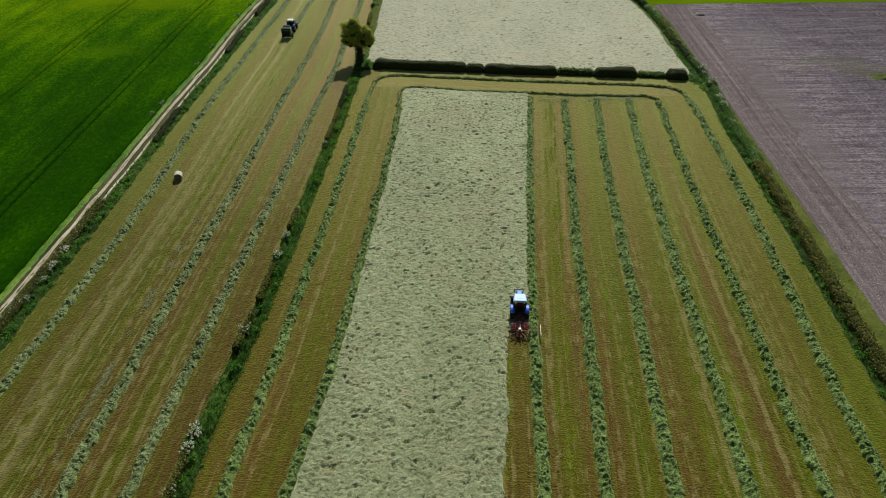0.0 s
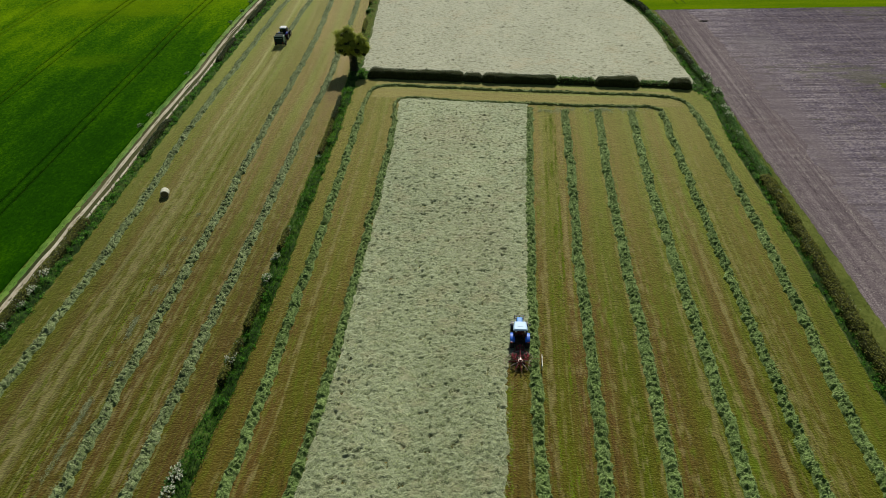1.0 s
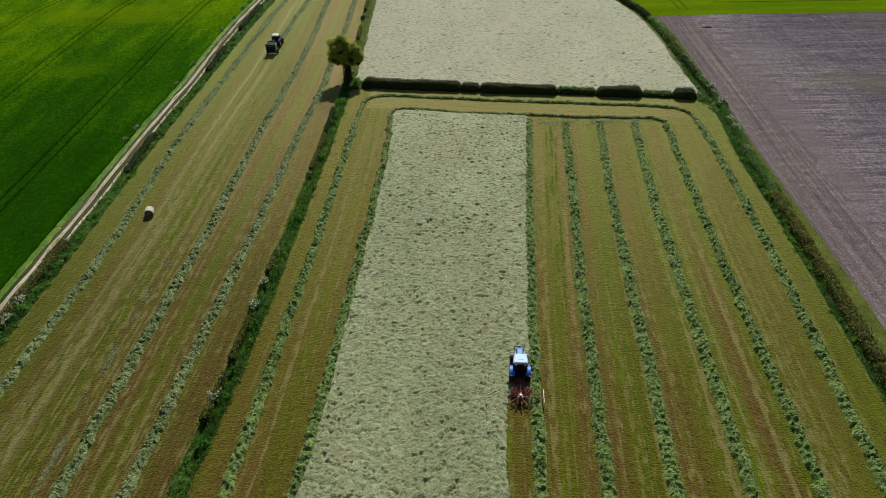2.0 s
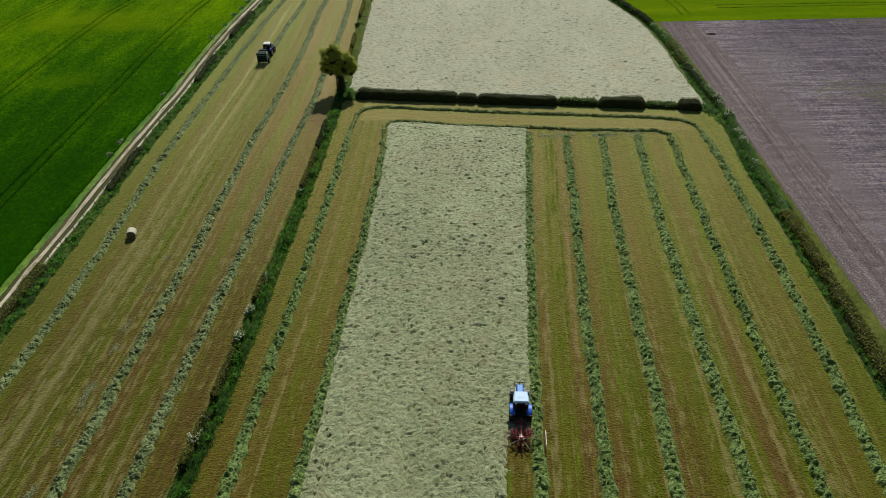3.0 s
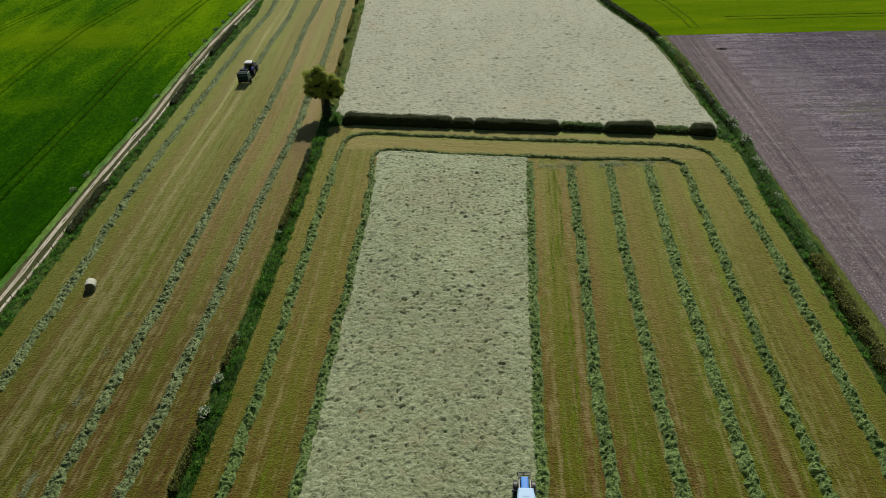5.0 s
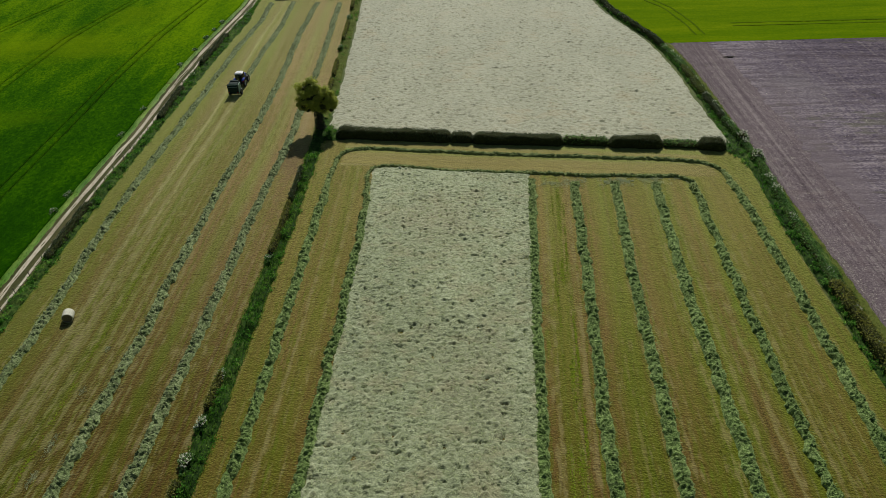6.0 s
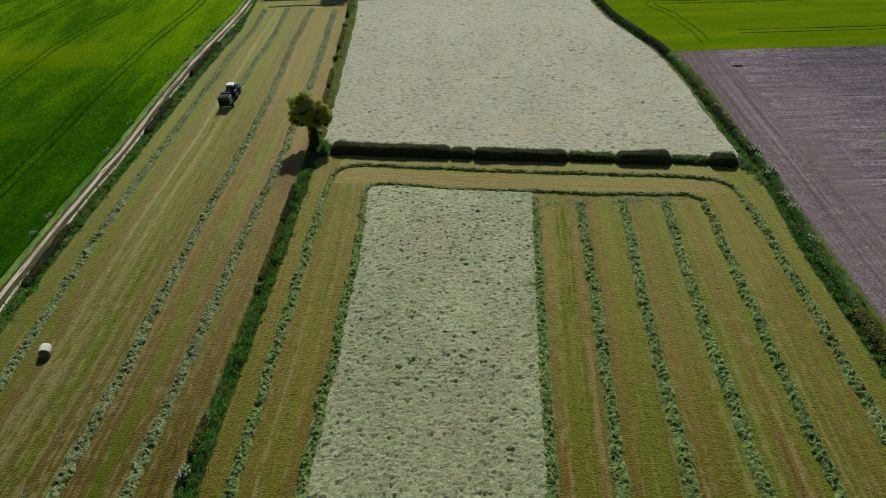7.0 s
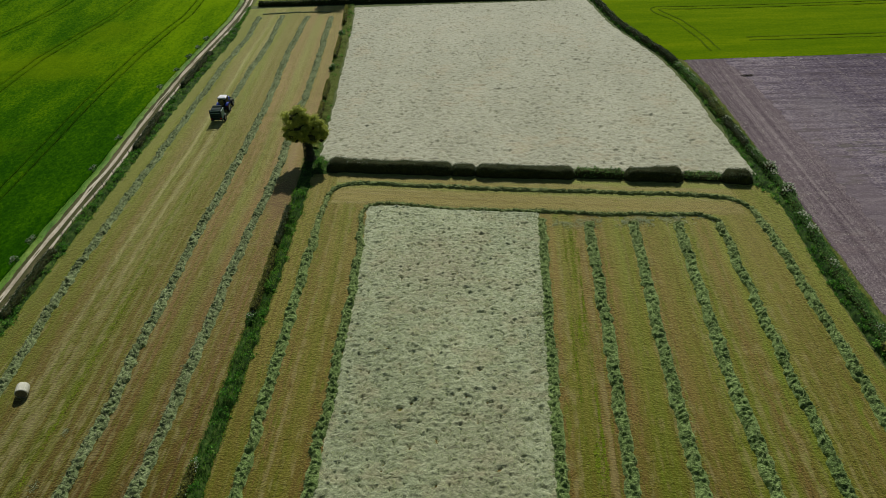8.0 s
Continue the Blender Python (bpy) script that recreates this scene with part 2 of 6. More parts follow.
M_HAY = surf("drying cut hay", [(0.02, (0.034, 0.044, 0.014)), (0.26, (0.140, 0.168, 0.086)), (0.56, (0.236, 0.274, 0.160)), (0.98, (0.49, 0.52, 0.35))],
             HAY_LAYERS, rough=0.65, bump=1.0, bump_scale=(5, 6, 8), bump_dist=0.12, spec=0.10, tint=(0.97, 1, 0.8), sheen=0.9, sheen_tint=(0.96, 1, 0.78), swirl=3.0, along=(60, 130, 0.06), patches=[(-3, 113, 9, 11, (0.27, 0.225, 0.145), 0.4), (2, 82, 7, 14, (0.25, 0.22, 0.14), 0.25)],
             # second streak: dark flecks that paint the shade of small pits
             streaks=[((0.4, 0.3, 1), 0.50, 0.70, (0.245, 0.215, 0.120), 0.45), ((2.4, 4.2, 1), 0.625, 0.69, (0.030, 0.040, 0.013), 0.66)])
M_HAY_FAR = surf("drier bleached hay", [(0.02, (0.05, 0.05, 0.025)), (0.26, (0.165, 0.172, 0.106)), (0.56, (0.262, 0.268, 0.184)), (0.98, (0.48, 0.48, 0.37))],
             HAY_LAYERS, rough=0.65, bump=0.9, bump_scale=(4, 5, 8), bump_dist=0.10, spec=0.10, tint=(1, 1, 0.85), sheen=0.9, sheen_tint=(1, 1, 0.85), swirl=3.0, patches=[(31, 151, 3.0, 3.0, (0.21, 0.165, 0.07), 0.5), (8, 200, 30, 10, (0.30, 0.29, 0.20), 0.3)],
             # second streak: shaded dashes of the far hay, put in as dark colour
             streaks=[((0.2, 0.12, 1), 0.56, 0.72, (0.275, 0.225, 0.125), 0.5), ((1.6, 3.2, 1), 0.66, 0.72, (0.045, 0.045, 0.022), 0.7)])
M_HAY_TUFT = surf("loose hay stalks", [(0.1, (0.17, 0.20, 0.105)), (0.5, (0.24, 0.275, 0.155)), (0.9, (0.36, 0.38, 0.24))],
                  [((0.12, 0.05, 1), 3, 0.5), ((2, 2, 2), 2, 0.4)], island=0.8, rough=0.6, translucent=0.6, sheen=0.2)
M_ROW = surf("windrow hay", [(0.02, (0.012, 0.024, 0.004)), (0.22, (0.044, 0.084, 0.014)), (0.50, (0.118, 0.196, 0.050)), (0.90, (0.32, 0.42, 0.16))],
             [((0.3, 0.3, 1), 3, 0.5), ((1.8, 3.6, 2), 3, 0.7), ((4, 10, 6), 2, 1.9)], rough=0.6, bump=1.0, bump_scale=(4, 10, 7), bump_dist=0.18, spec=0.10, tint=(0.95, 1, 0.6), sheen=0.2, sheen_tint=(0.9, 1, 0.6), swirl=3.0, patches=[(8, 128, 50, 18, (0.19, 0.175, 0.07), 0.42)])
M_ROW_TUFT = surf("windrow stalks", [(0.0, (0.04, 0.07, 0.016)), (0.45, (0.108, 0.172, 0.050)), (1.0, (0.25, 0.32, 0.13))],
                  [((0.3, 0.3, 1), 3, 0.5), ((2, 2, 2), 2, 0.4)], island=0.9, rough=0.6, translucent=0.2, spec=0.1)
M_ROW_DRY = surf("bleached windrow hay", [(0.02, (0.014, 0.022, 0.007)), (0.24, (0.050, 0.080, 0.022)), (0.52, (0.142, 0.198, 0.074)), (0.90, (0.36, 0.42, 0.22))],
             [((0.3, 0.3, 1), 3, 0.5), ((1.8, 3.6, 2), 3, 0.7), ((4, 10, 6), 2, 1.9)], rough=0.6, bump=1.0, bump_scale=(4, 10, 7), bump_dist=0.18, spec=0.10, tint=(1, 1, 0.7), sheen=0.2, sheen_tint=(0.95, 1, 0.7), swirl=3.0)
M_ROW_DRY_TUFT = surf("bleached windrow stalks", [(0.0, (0.05, 0.065, 0.025)), (0.45, (0.14, 0.165, 0.080)), (1.0, (0.29, 0.31, 0.18))],
                  [((0.3, 0.3, 1), 3, 0.5), ((2, 2, 2), 2, 0.4)], island=0.9, rough=0.6, translucent=0.2, spec=0.1)
# bed colour darkened so the gaps between weeds read as shade
M_ROUGH = surf("verge turf darkened as shade under weeds", [(0.1, (0.006, 0.016, 0.003)), (0.42, (0.014, 0.036, 0.006)), (0.6, (0.030, 0.066, 0.010)), (0.85, (0.085, 0.125, 0.028))],
               [((0.3, 0.12, 1), 3, 0.9), ((1.6, 1.6, 1), 4, 1.0), ((7, 7, 7), 3, 0.7)], bump=0.9, bump_scale=(6, 6, 6), spec=0.1)
M_LUSH = surf("lush nettle and dock leaves", [(0.05, (0.014, 0.064, 0.007)), (0.45, (0.050, 0.165, 0.018)), (0.75, (0.095, 0.245, 0.030)), (1.0, (0.22, 0.35, 0.08))],
               [((0.7, 0.5, 1), 3, 1.2)], island=0.7, rough=0.7, translucent=0.4, spec=0.1)
M_BLADE = surf("long grass", [(0.0, (0.009, 0.040, 0.004)), (0.35, (0.030, 0.095, 0.009)), (0.65, (0.068, 0.180, 0.013)), (1.0, (0.18, 0.28, 0.05))],
               [((0.5, 0.12, 1), 3, 1.3)], island=0.8, rough=0.7, translucent=0.45)
# paler green than M_BLADE, for the verge north of the oak
M_BLADE_PALE = surf("lighter long grass", [(0.0, (0.05, 0.085, 0.018)), (0.5, (0.11, 0.16, 0.035)), (1.0, (0.22, 0.27, 0.09))],
               [((0.3, 0.12, 1), 3, 1.0)], island=0.7, rough=0.7, translucent=0.4)
M_MISSED = surf("bright uncut grass", [(0.1, (0.10, 0.145, 0.007)), (0.5, (0.13, 0.185, 0.010)), (0.9, (0.19, 0.24, 0.025))], [((0.3, 0.3, 1), 2, 0.6)], island=0.7, rough=0.8, spec=0.05)
M_VERGE = surf("short verge grass", [(0.25, (0.050, 0.068, 0.012)), (0.5, (0.082, 0.102, 0.018)), (0.75, (0.13, 0.145, 0.035))],
               [((0.15, 0.15, 1), 3, 0.8), ((3, 3, 3), 4, 0.7)], bump=0.8, bump_scale=(6, 6, 6), spec=0.1)
M_BLADE_SHORT = surf("short margin grass", [(0.1, (0.04, 0.062, 0.012)), (0.5, (0.078, 0.102, 0.02)), (0.9, (0.155, 0.175, 0.05))],
               [((0.15, 0.15, 1), 3, 1.0)], island=0.7, rough=0.7, translucent=0.4)
# almost black: shade between the crop walls is painted into this floor
M_CROP_FLOOR = surf("crop floor painted dark as shade", [(0.3, (0.004, 0.014, 0.001)), (0.7, (0.010, 0.024, 0.002))], [((2, 2, 2), 3, 1.0)], bump=0.6, bump_scale=(6, 6, 6), rough=1.0, spec=0.0)
M_CROP = surf("young cereal crop", [(0.08, (0.004, 0.024, 0.0004)), (0.40, (0.010, 0.047, 0.0004)), (0.60, (0.025, 0.084, 0.0004)), (0.95, (0.11, 0.20, 0.001))],
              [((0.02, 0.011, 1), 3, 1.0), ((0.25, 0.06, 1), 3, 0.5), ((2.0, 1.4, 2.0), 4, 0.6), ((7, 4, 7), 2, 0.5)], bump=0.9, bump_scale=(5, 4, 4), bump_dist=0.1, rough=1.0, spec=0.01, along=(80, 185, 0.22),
              patches=[(-94, 187, 30, 15, (0.110, 0.175, 0.001), 0.55), (-82, 206, 13, 12, (0.100, 0.165, 0.001), 0.5), (-120, 160, 26, 8, (0.07, 0.14, 0.001), 0.4), (-84, 148, 12, 6, (0.07, 0.14, 0.001), 0.35)])
M_CROP_FAR = surf("bright pasture crop", [(0.2, (0.055, 0.112, 0.0005)), (0.5, (0.085, 0.148, 0.0007)), (0.8, (0.135, 0.190, 0.002))],
                  [((0.02, 0.2, 1), 3, 0.9), ((0.15, 1.5, 1), 3, 0.5), ((2.5, 2.5, 2.5), 3, 0.6)], bump=0.8, bump_scale=(5, 5, 5), rough=1.0, spec=0.01)
M_SOIL = surf("tilled dry soil", [(0.05, (0.036, 0.029, 0.045)), (0.40, (0.092, 0.077, 0.104)), (0.6, (0.126, 0.107, 0.136)), (0.95, (0.27, 0.235, 0.26))],
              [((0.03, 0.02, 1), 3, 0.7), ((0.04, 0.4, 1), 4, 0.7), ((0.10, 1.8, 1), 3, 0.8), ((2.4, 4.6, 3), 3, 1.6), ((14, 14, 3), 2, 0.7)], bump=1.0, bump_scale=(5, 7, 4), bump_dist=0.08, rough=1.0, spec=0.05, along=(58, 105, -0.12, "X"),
              streaks=[((0.55, 0.004, 1), 0.60, 0.72, (0.21, 0.18, 0.175), 0.22), ((1.8, 0.006, 1), 0.58, 0.68, (0.24, 0.21, 0.20), 0.35), ((0.02, 1.7, 1), 0.56, 0.66, (0.052, 0.042, 0.056), 0.5), ((0.012, 0.7, 1), 0.54, 0.70, (0.070, 0.056, 0.066), 0.5), ((0.03, 0.04, 1), 0.62, 0.72, (0.10, 0.105, 0.06), 0.4)],
              patches=[(64, 154, 7, 11, (0.155, 0.138, 0.150), 0.5), (57, 120, 6, 60, (0.140, 0.116, 0.128), 0.7), (100, 118, 30, 3, (0.12, 0.095, 0.11), 0.4)])
M_SOIL_EDGE = surf("wheeled dry soil", [(0.05, (0.052, 0.040, 0.047)), (0.42, (0.116, 0.093, 0.106)), (0.6, (0.156, 0.128, 0.138)), (0.95, (0.32, 0.28, 0.29))],
                   [((0.05, 0.02, 1), 3, 0.5), ((1.6, 0.03, 1), 3, 0.8), ((5.0, 6.0, 3), 4, 1.4), ((14, 14, 3), 2, 0.9)], bump=1.0, bump_scale=(5, 7, 4), bump_dist=0.08, rough=1.0, spec=0.05,
                   streaks=[((1.2, 0.008, 1), 0.56, 0.70, (0.21, 0.18, 0.18), 0.35), ((3.0, 0.02, 1), 0.60, 0.70, (0.28, 0.25, 0.245), 0.3), ((0.4, 0.03, 1), 0.60, 0.74, (0.13, 0.10, 0.105), 0.5)])
M_DUNG = surf("dark manure", [(0.3, (0.02, 0.016, 0.014)), (0.7, (0.05, 0.04, 0.035))], [((3, 3, 3), 4, 1.2)], bump=0.9)
M_TRAM = surf("flattened crop in wheel tracks", [(0.3, (0.045, 0.085, 0.001)), (0.7, (0.065, 0.11, 0.002))], [((2, 2, 2), 3, 1.0)], rough=1.0, spec=0.02)
M_PASTURE = surf("sunlit pasture", [(0.2, (0.10, 0.14, 0.02)), (0.5, (0.15, 0.185, 0.035)), (0.8, (0.21, 0.23, 0.06))], [((0.1, 0.3, 1), 3, 0.8), ((2, 2, 2), 3, 0.7)], bump=0.8, bump_scale=(5, 5, 5), spec=0.05)
M_ROOF_WHITE = surf("white cab roof paint", [(0.3, (0.62, 0.63, 0.66)), (0.7, (0.76, 0.77, 0.80))], [((3, 3, 3), 3, 0.8)], rough=0.4)
M_CLOD = surf("pale stones and clods", [(0.2, (0.16, 0.135, 0.13)), (0.8, (0.42, 0.38, 0.35))], [((3, 3, 3), 2, 0.4)], island=0.9)
M_RUT = surf("pale dirt wheel track", [(0.15, (0.18, 0.155, 0.11)), (0.5, (0.39, 0.35, 0.28)), (0.8, (0.55, 0.51, 0.43))],
             [((0.5, 0.12, 1), 3, 1.0), ((4, 2, 4), 4, 0.8)], bump=0.6, bump_scale=(5, 5, 5), spec=0.1)
M_LANE = surf("worn lane crown", [(0.2, (0.026, 0.036, 0.010)), (0.5, (0.058, 0.060, 0.022)), (0.8, (0.115, 0.10, 0.055))],
              [((0.6, 0.1, 1), 3, 1.0), ((4, 3, 4), 4, 0.9)], bump=0.7, bump_scale=(5, 5, 5), spec=0.1)
M_LEAF_DARK = surf("hedge leaves", [(0.1, (0.009, 0.022, 0.006)), (0.5, (0.022, 0.044, 0.012)), (0.9, (0.058, 0.086, 0.024))],
                   [((0.4, 0.4, 0.4), 2, 0.7)], island=0.7, rough=0.6, translucent=0.3)
M_LEAF_GREEN = surf("fresh shrub leaves", [(0.1, (0.018, 0.065, 0.012)), (0.5, (0.055, 0.140, 0.026)), (0.9, (0.15, 0.245, 0.06))],
                    [((0.4, 0.4, 0.4), 2, 0.7)], island=0.7, rough=0.6, translucent=0.45)
M_LEAF_BROWN = surf("flailed hedge twigs and leaves", [(0.1, (0.036, 0.048, 0.009)), (0.5, (0.098, 0.112, 0.019)), (0.9, (0.21, 0.205, 0.042))],
                    [((0.4, 0.4, 0.4), 2, 0.7)], island=0.7, rough=0.6, translucent=0.5)
M_LEAF_OLIVE = surf("olive hedge leaves", [(0.1, (0.026, 0.046, 0.008)), (0.5, (0.075, 0.105, 0.018)), (0.9, (0.17, 0.195, 0.045))],
                    [((0.4, 0.4, 0.4), 2, 0.7)], island=0.7, rough=0.6, translucent=0.4)
M_LEAF_OAK = surf("oak leaves", [(0.1, (0.10, 0.14, 0.014)), (0.5, (0.29, 0.33, 0.046)), (0.9, (0.54, 0.56, 0.13))],
                  [((0.5, 0.5, 0.5), 2, 0.7)], island=0.6, rough=0.5, translucent=0.32)
# near-black solid cores; the shade inside crowns and hedges is in their colour
M_CORE = surf("dark core painted as inner shade", [(0.3, (0.016, 0.020, 0.005)), (0.7, (0.04, 0.045, 0.012))], [((3, 3, 3), 3, 1.0)], bump=0.8, bump_scale=(6, 6, 6), spec=0.1)
M_BLOSSOM = surf("white blossom", [(0.1, (0.34, 0.36, 0.26)), (0.9, (0.68, 0.68, 0.60))], [((2, 2, 2), 2, 0.5)], island=0.8, rough=0.8, translucent=0.3)
M_BARK = surf("oak bark with ivy", [(0.3, (0.03, 0.024, 0.016)), (0.7, (0.085, 0.07, 0.05))], [((4, 4, 1), 4, 1.2)], bump=0.9, bump_scale=(8, 8, 2))
M_WOOD = surf("weathered fence wood", [(0.3, (0.07, 0.055, 0.04)), (0.7, (0.16, 0.13, 0.10))], [((12, 12, 2), 3, 1.0)], objrand=0.4, bump=0.5, bump_scale=(20, 20, 3))
M_WIRE = surf("galvanised wire", [(0.3, (0.3, 0.3, 0.3)), (0.7, (0.45, 0.45, 0.45))], [((2, 2, 2), 2, 1.0)], metal=0.8, rough=0.5)


def paint(name, c, rough=0.35, metal=0.0, dirt=0.25, spec=0.5):
    d = tuple(a * (1 - dirt) + b * dirt for a, b in zip(c, (0.16, 0.12, 0.08)))
    return surf(name, [(0.3, d), (0.55, c), (0.8, tuple(min(1, a * 1.08) for a in c))], [((3, 3, 3), 4, 0.8), ((25, 25, 25), 3, 0.5)],
                rough=rough, metal=metal, bump=0.05, bump_scale=(30, 30, 30), spec=spec)


M_BLUE = paint("blue tractor paint", (0.008, 0.12, 0.68), 0.5, 0.0, 0.1)
# lighter than M_BLUE: the sky's reflection is put into the bonnet's colour
M_BONNET = paint("blue bonnet paint with painted-in sky reflection", (0.05, 0.24, 0.70), 0.5, 0.0, 0.06, 0.3)
M_NAVY = paint("dark blue tractor paint", (0.010, 0.045, 0.34), 0.45, 0.0, 0.1)
M_ROOF = paint("pale cab roof", (0.40, 0.58, 0.82), 0.5, 0.0, 0.06, 0.3)
M_BLACK = paint("black cab frame", (0.010, 0.010, 0.012), 0.5, 0.0, 0.04)
M_RUBBER = paint("tyre rubber", (0.010, 0.009, 0.009), 0.85, 0.0, 0.06)
M_RIM = paint("pale wheel rim", (0.5, 0.5, 0.5), 0.4, 0.2, 0.2)
M_STEEL = paint("worn grey steel", (0.14, 0.145, 0.155), 0.55, 0.5, 0.2)
M_RED = paint("red implement paint", (0.17, 0.012, 0.022), 0.4, 0.0, 0.15)
M_TINE = paint("worn pale tine steel", (0.42, 0.34, 0.30), 0.4, 0.5, 0.15)
M_CURTAIN = paint("white swath curtain", (0.78, 0.76, 0.70), 0.7, 0.0, 0.1)
M_BALER = paint("dark green baler panels", (0.006, 0.022, 0.022), 0.6, 0.0, 0.08, 0.15)
M_BALER_LIGHT = paint("grey green baler side panel", (0.07, 0.15, 0.13), 0.45, 0.0, 0.15)
M_LAMP = paint("lamp lens", (0.75, 0.75, 0.7), 0.15, 0.0, 0.05)
M_LAMP_RED = paint("red lamp lens", (0.5, 0.02, 0.015), 0.2, 0.0, 0.05)
M_BALE = surf("net-wrapped straw bale side", [(0.25, (0.36, 0.36, 0.29)), (0.5, (0.50, 0.50, 0.42)), (0.8, (0.64, 0.64, 0.55))],
              [((2, 2, 2), 3, 0.5), ((1, 24, 24), 3, 0.8)], bump=0.6, bump_scale=(3, 20, 20))
# darkened straw: the shade on the bale's end is put into its colour
M_BALE_END = surf("straw of bale ends, darkened as shade", [(0.25, (0.045, 0.04, 0.022)), (0.75, (0.15, 0.135, 0.08))], [((14, 14, 14), 4, 1.2)], bump=0.9, bump_scale=(16, 16, 16))
M_GLASS = bpy.data.materials.new("dark tinted cab glass")
M_GLASS.use_nodes = True
_g = M_GLASS.node_tree.nodes["Principled BSDF"].inputs
_g["Base Color"].default_value, _g["Roughness"].default_value = (0.05, 0.07, 0.08, 1), 0.05
_g["Transmission Weight"].default_value, _g["IOR"].default_value = 0.9, 1.45


# ---- building blocks ----
def hash01(ix, iy, seed):
    h = (ix.astype(np.int64) * 374761393 + iy.astype(np.int64) * 668265263 + seed * 974634731) & 0xFFFFFFFF
    h = ((h ^ (h >> 13)) * 1274126177) & 0xFFFFFFFF
    h = h ^ (h >> 16)
    return (h & 0xFFFF) / 65535.0


def vnoise(x, y, seed=0):
    """Smooth value noise in 0..1 on numpy arrays."""
    ix, iy = np.floor(x), np.floor(y)
    fx, fy = x - ix, y - iy
    fx, fy = fx * fx * (3 - 2 * fx), fy * fy * (3 - 2 * fy)
    a, b = hash01(ix, iy, seed), hash01(ix + 1, iy, seed)
    c, d = hash01(ix, iy + 1, seed), hash01(ix + 1, iy + 1, seed)
    return (a * (1 - fx) + b * fx) * (1 - fy) + (c * (1 - fx) + d * fx) * fy


def fbm(x, y, seed=0, octaves=3):
    total, amp, norm = 0, 1.0, 0
    for k in range(octaves):
        total = total + amp * vnoise(x * 2 ** k + 17.3 * k, y * 2 ** k - 9.1 * k, seed + k)
        norm += amp
        amp *= 0.55
    return total / norm


def cells(x, y, seed=0):
    """Cellular noise: distance to the nearest and second nearest scattered point."""
    ix, iy = np.floor(x), np.floor(y)
    d1, d2 = np.full(x.shape, 9.0), np.full(x.shape, 9.0)
    for ox in (-1, 0, 1):
        for oy in (-1, 0, 1):
            jx, jy = ix + ox, iy + oy
            d = np.hypot(jx + hash01(jx, jy, seed) - x, jy + hash01(jx, jy, seed + 91) - y)
            d2 = np.where(d < d1, d1, np.minimum(d2, d))
            d1 = np.minimum(d1, d)
    return d1, d2


def fast_mesh(name, verts, faces, material, parent=None, smooth=True, uv=None, label=""):
    """One mesh object from arrays; all faces have the same number of corners."""
    verts, faces = np.asarray(verts, dtype=np.float32), np.asarray(faces, dtype=np.int32)
    me = bpy.data.meshes.new(name)
    me.vertices.add(len(verts))
    me.vertices.foreach_set("co", verts.ravel())
    me.loops.add(faces.size)
    me.loops.foreach_set("vertex_index", faces.ravel())
    me.polygons.add(len(faces))
    me.polygons.foreach_set("loop_start", np.arange(0, faces.size, faces.shape[1], dtype=np.int32))
    me.update(calc_edges=True)
    me.polygons.foreach_set("use_smooth", np.full(len(faces), smooth, dtype=bool))
    if uv is not None:
        layer = me.uv_layers.new(name="UVMap")
        layer.data.foreach_set("uv", np.asarray(uv, dtype=np.float32)[faces.ravel()].ravel())
    me.materials.append(material)
    me.validate()
    ob = new(name, me)
    ob.parent = parent
    if label:
        tagged(ob, label)
    return ob


def grid_faces(rows, cols):
    i = np.arange(rows * cols).reshape(rows, cols)
    return np.stack([i[:-1, :-1], i[:-1, 1:], i[1:, 1:], i[1:, :-1]], -1).reshape(-1, 4)


def curve(knots):
    """x as a smooth function of y through (y, x) knots."""
    k = sorted(knots)
    ys, xs = np.array([a for a, _ in k], float), np.array([b for _, b in k], float)
    return lambda y: np.interp(y, ys, xs)


def sheet(name, curves, y0, y1, z, material, step=2.0, sub=4, relief=None, fine_from=None):
    """Ground between neighbouring curves x(y); its texture runs along them. sub: columns between each two curves, one number or one for each gap."""
    ys = np.arange(y0, y1 + step * 0.5, step)
    if fine_from is not None:
        ys = np.concatenate([np.arange(y0, fine_from, 2.0), np.arange(fine_from, y1 + step * 0.5, step)])
    subs = [sub] * (len(curves) - 1) if isinstance(sub, int) else sub
    cols, us = [], []
    for a, b, n in zip(curves[:-1], curves[1:], subs):
        for k in range(n):
            cols.append(a(ys) * (1 - k / n) + b(ys) * k / n)
            us.append(float(a(80)) * (1 - k / n) + float(b(80)) * k / n)
    cols.append(curves[-1](ys))
    us.append(float(curves[-1](80)))
    X = np.stack(cols, 1)
    Y = np.repeat(ys[:, None], X.shape[1], 1)
    Z = np.full_like(X, z) if relief is None else z + relief(X, Y)
    U = np.repeat(np.array(us)[None, :], len(ys), 0)
    uv = np.stack([U, Y], -1).reshape(-1, 2)
    return fast_mesh(name, np.stack([X, Y, Z], -1).reshape(-1, 3), grid_faces(*X.shape), material, uv=uv)


def resample(points, step):
    p = np.array(points, float)
    # a smooth curve through the points, then even steps along it
    q = [p[0]]
    for i in range(len(p) - 1):
        a, b, c, d = p[max(i - 1, 0)], p[i], p[i + 1], p[min(i + 2, len(p) - 1)]
        for s in np.linspace(0, 1, 9)[1:]:
            q.append(0.5 * (2 * b + (c - a) * s + (2 * a - 5 * b + 4 * c - d) * s * s + (3 * b - 3 * c + d - a) * s ** 3))
    q = np.array(q)
    dist = np.concatenate([[0], np.cumsum(np.hypot(*np.diff(q, axis=0).T))])
    at = np.arange(0, dist[-1], step)
    return np.stack([np.interp(at, dist, q[:, 0]), np.interp(at, dist, q[:, 1])], 1), at


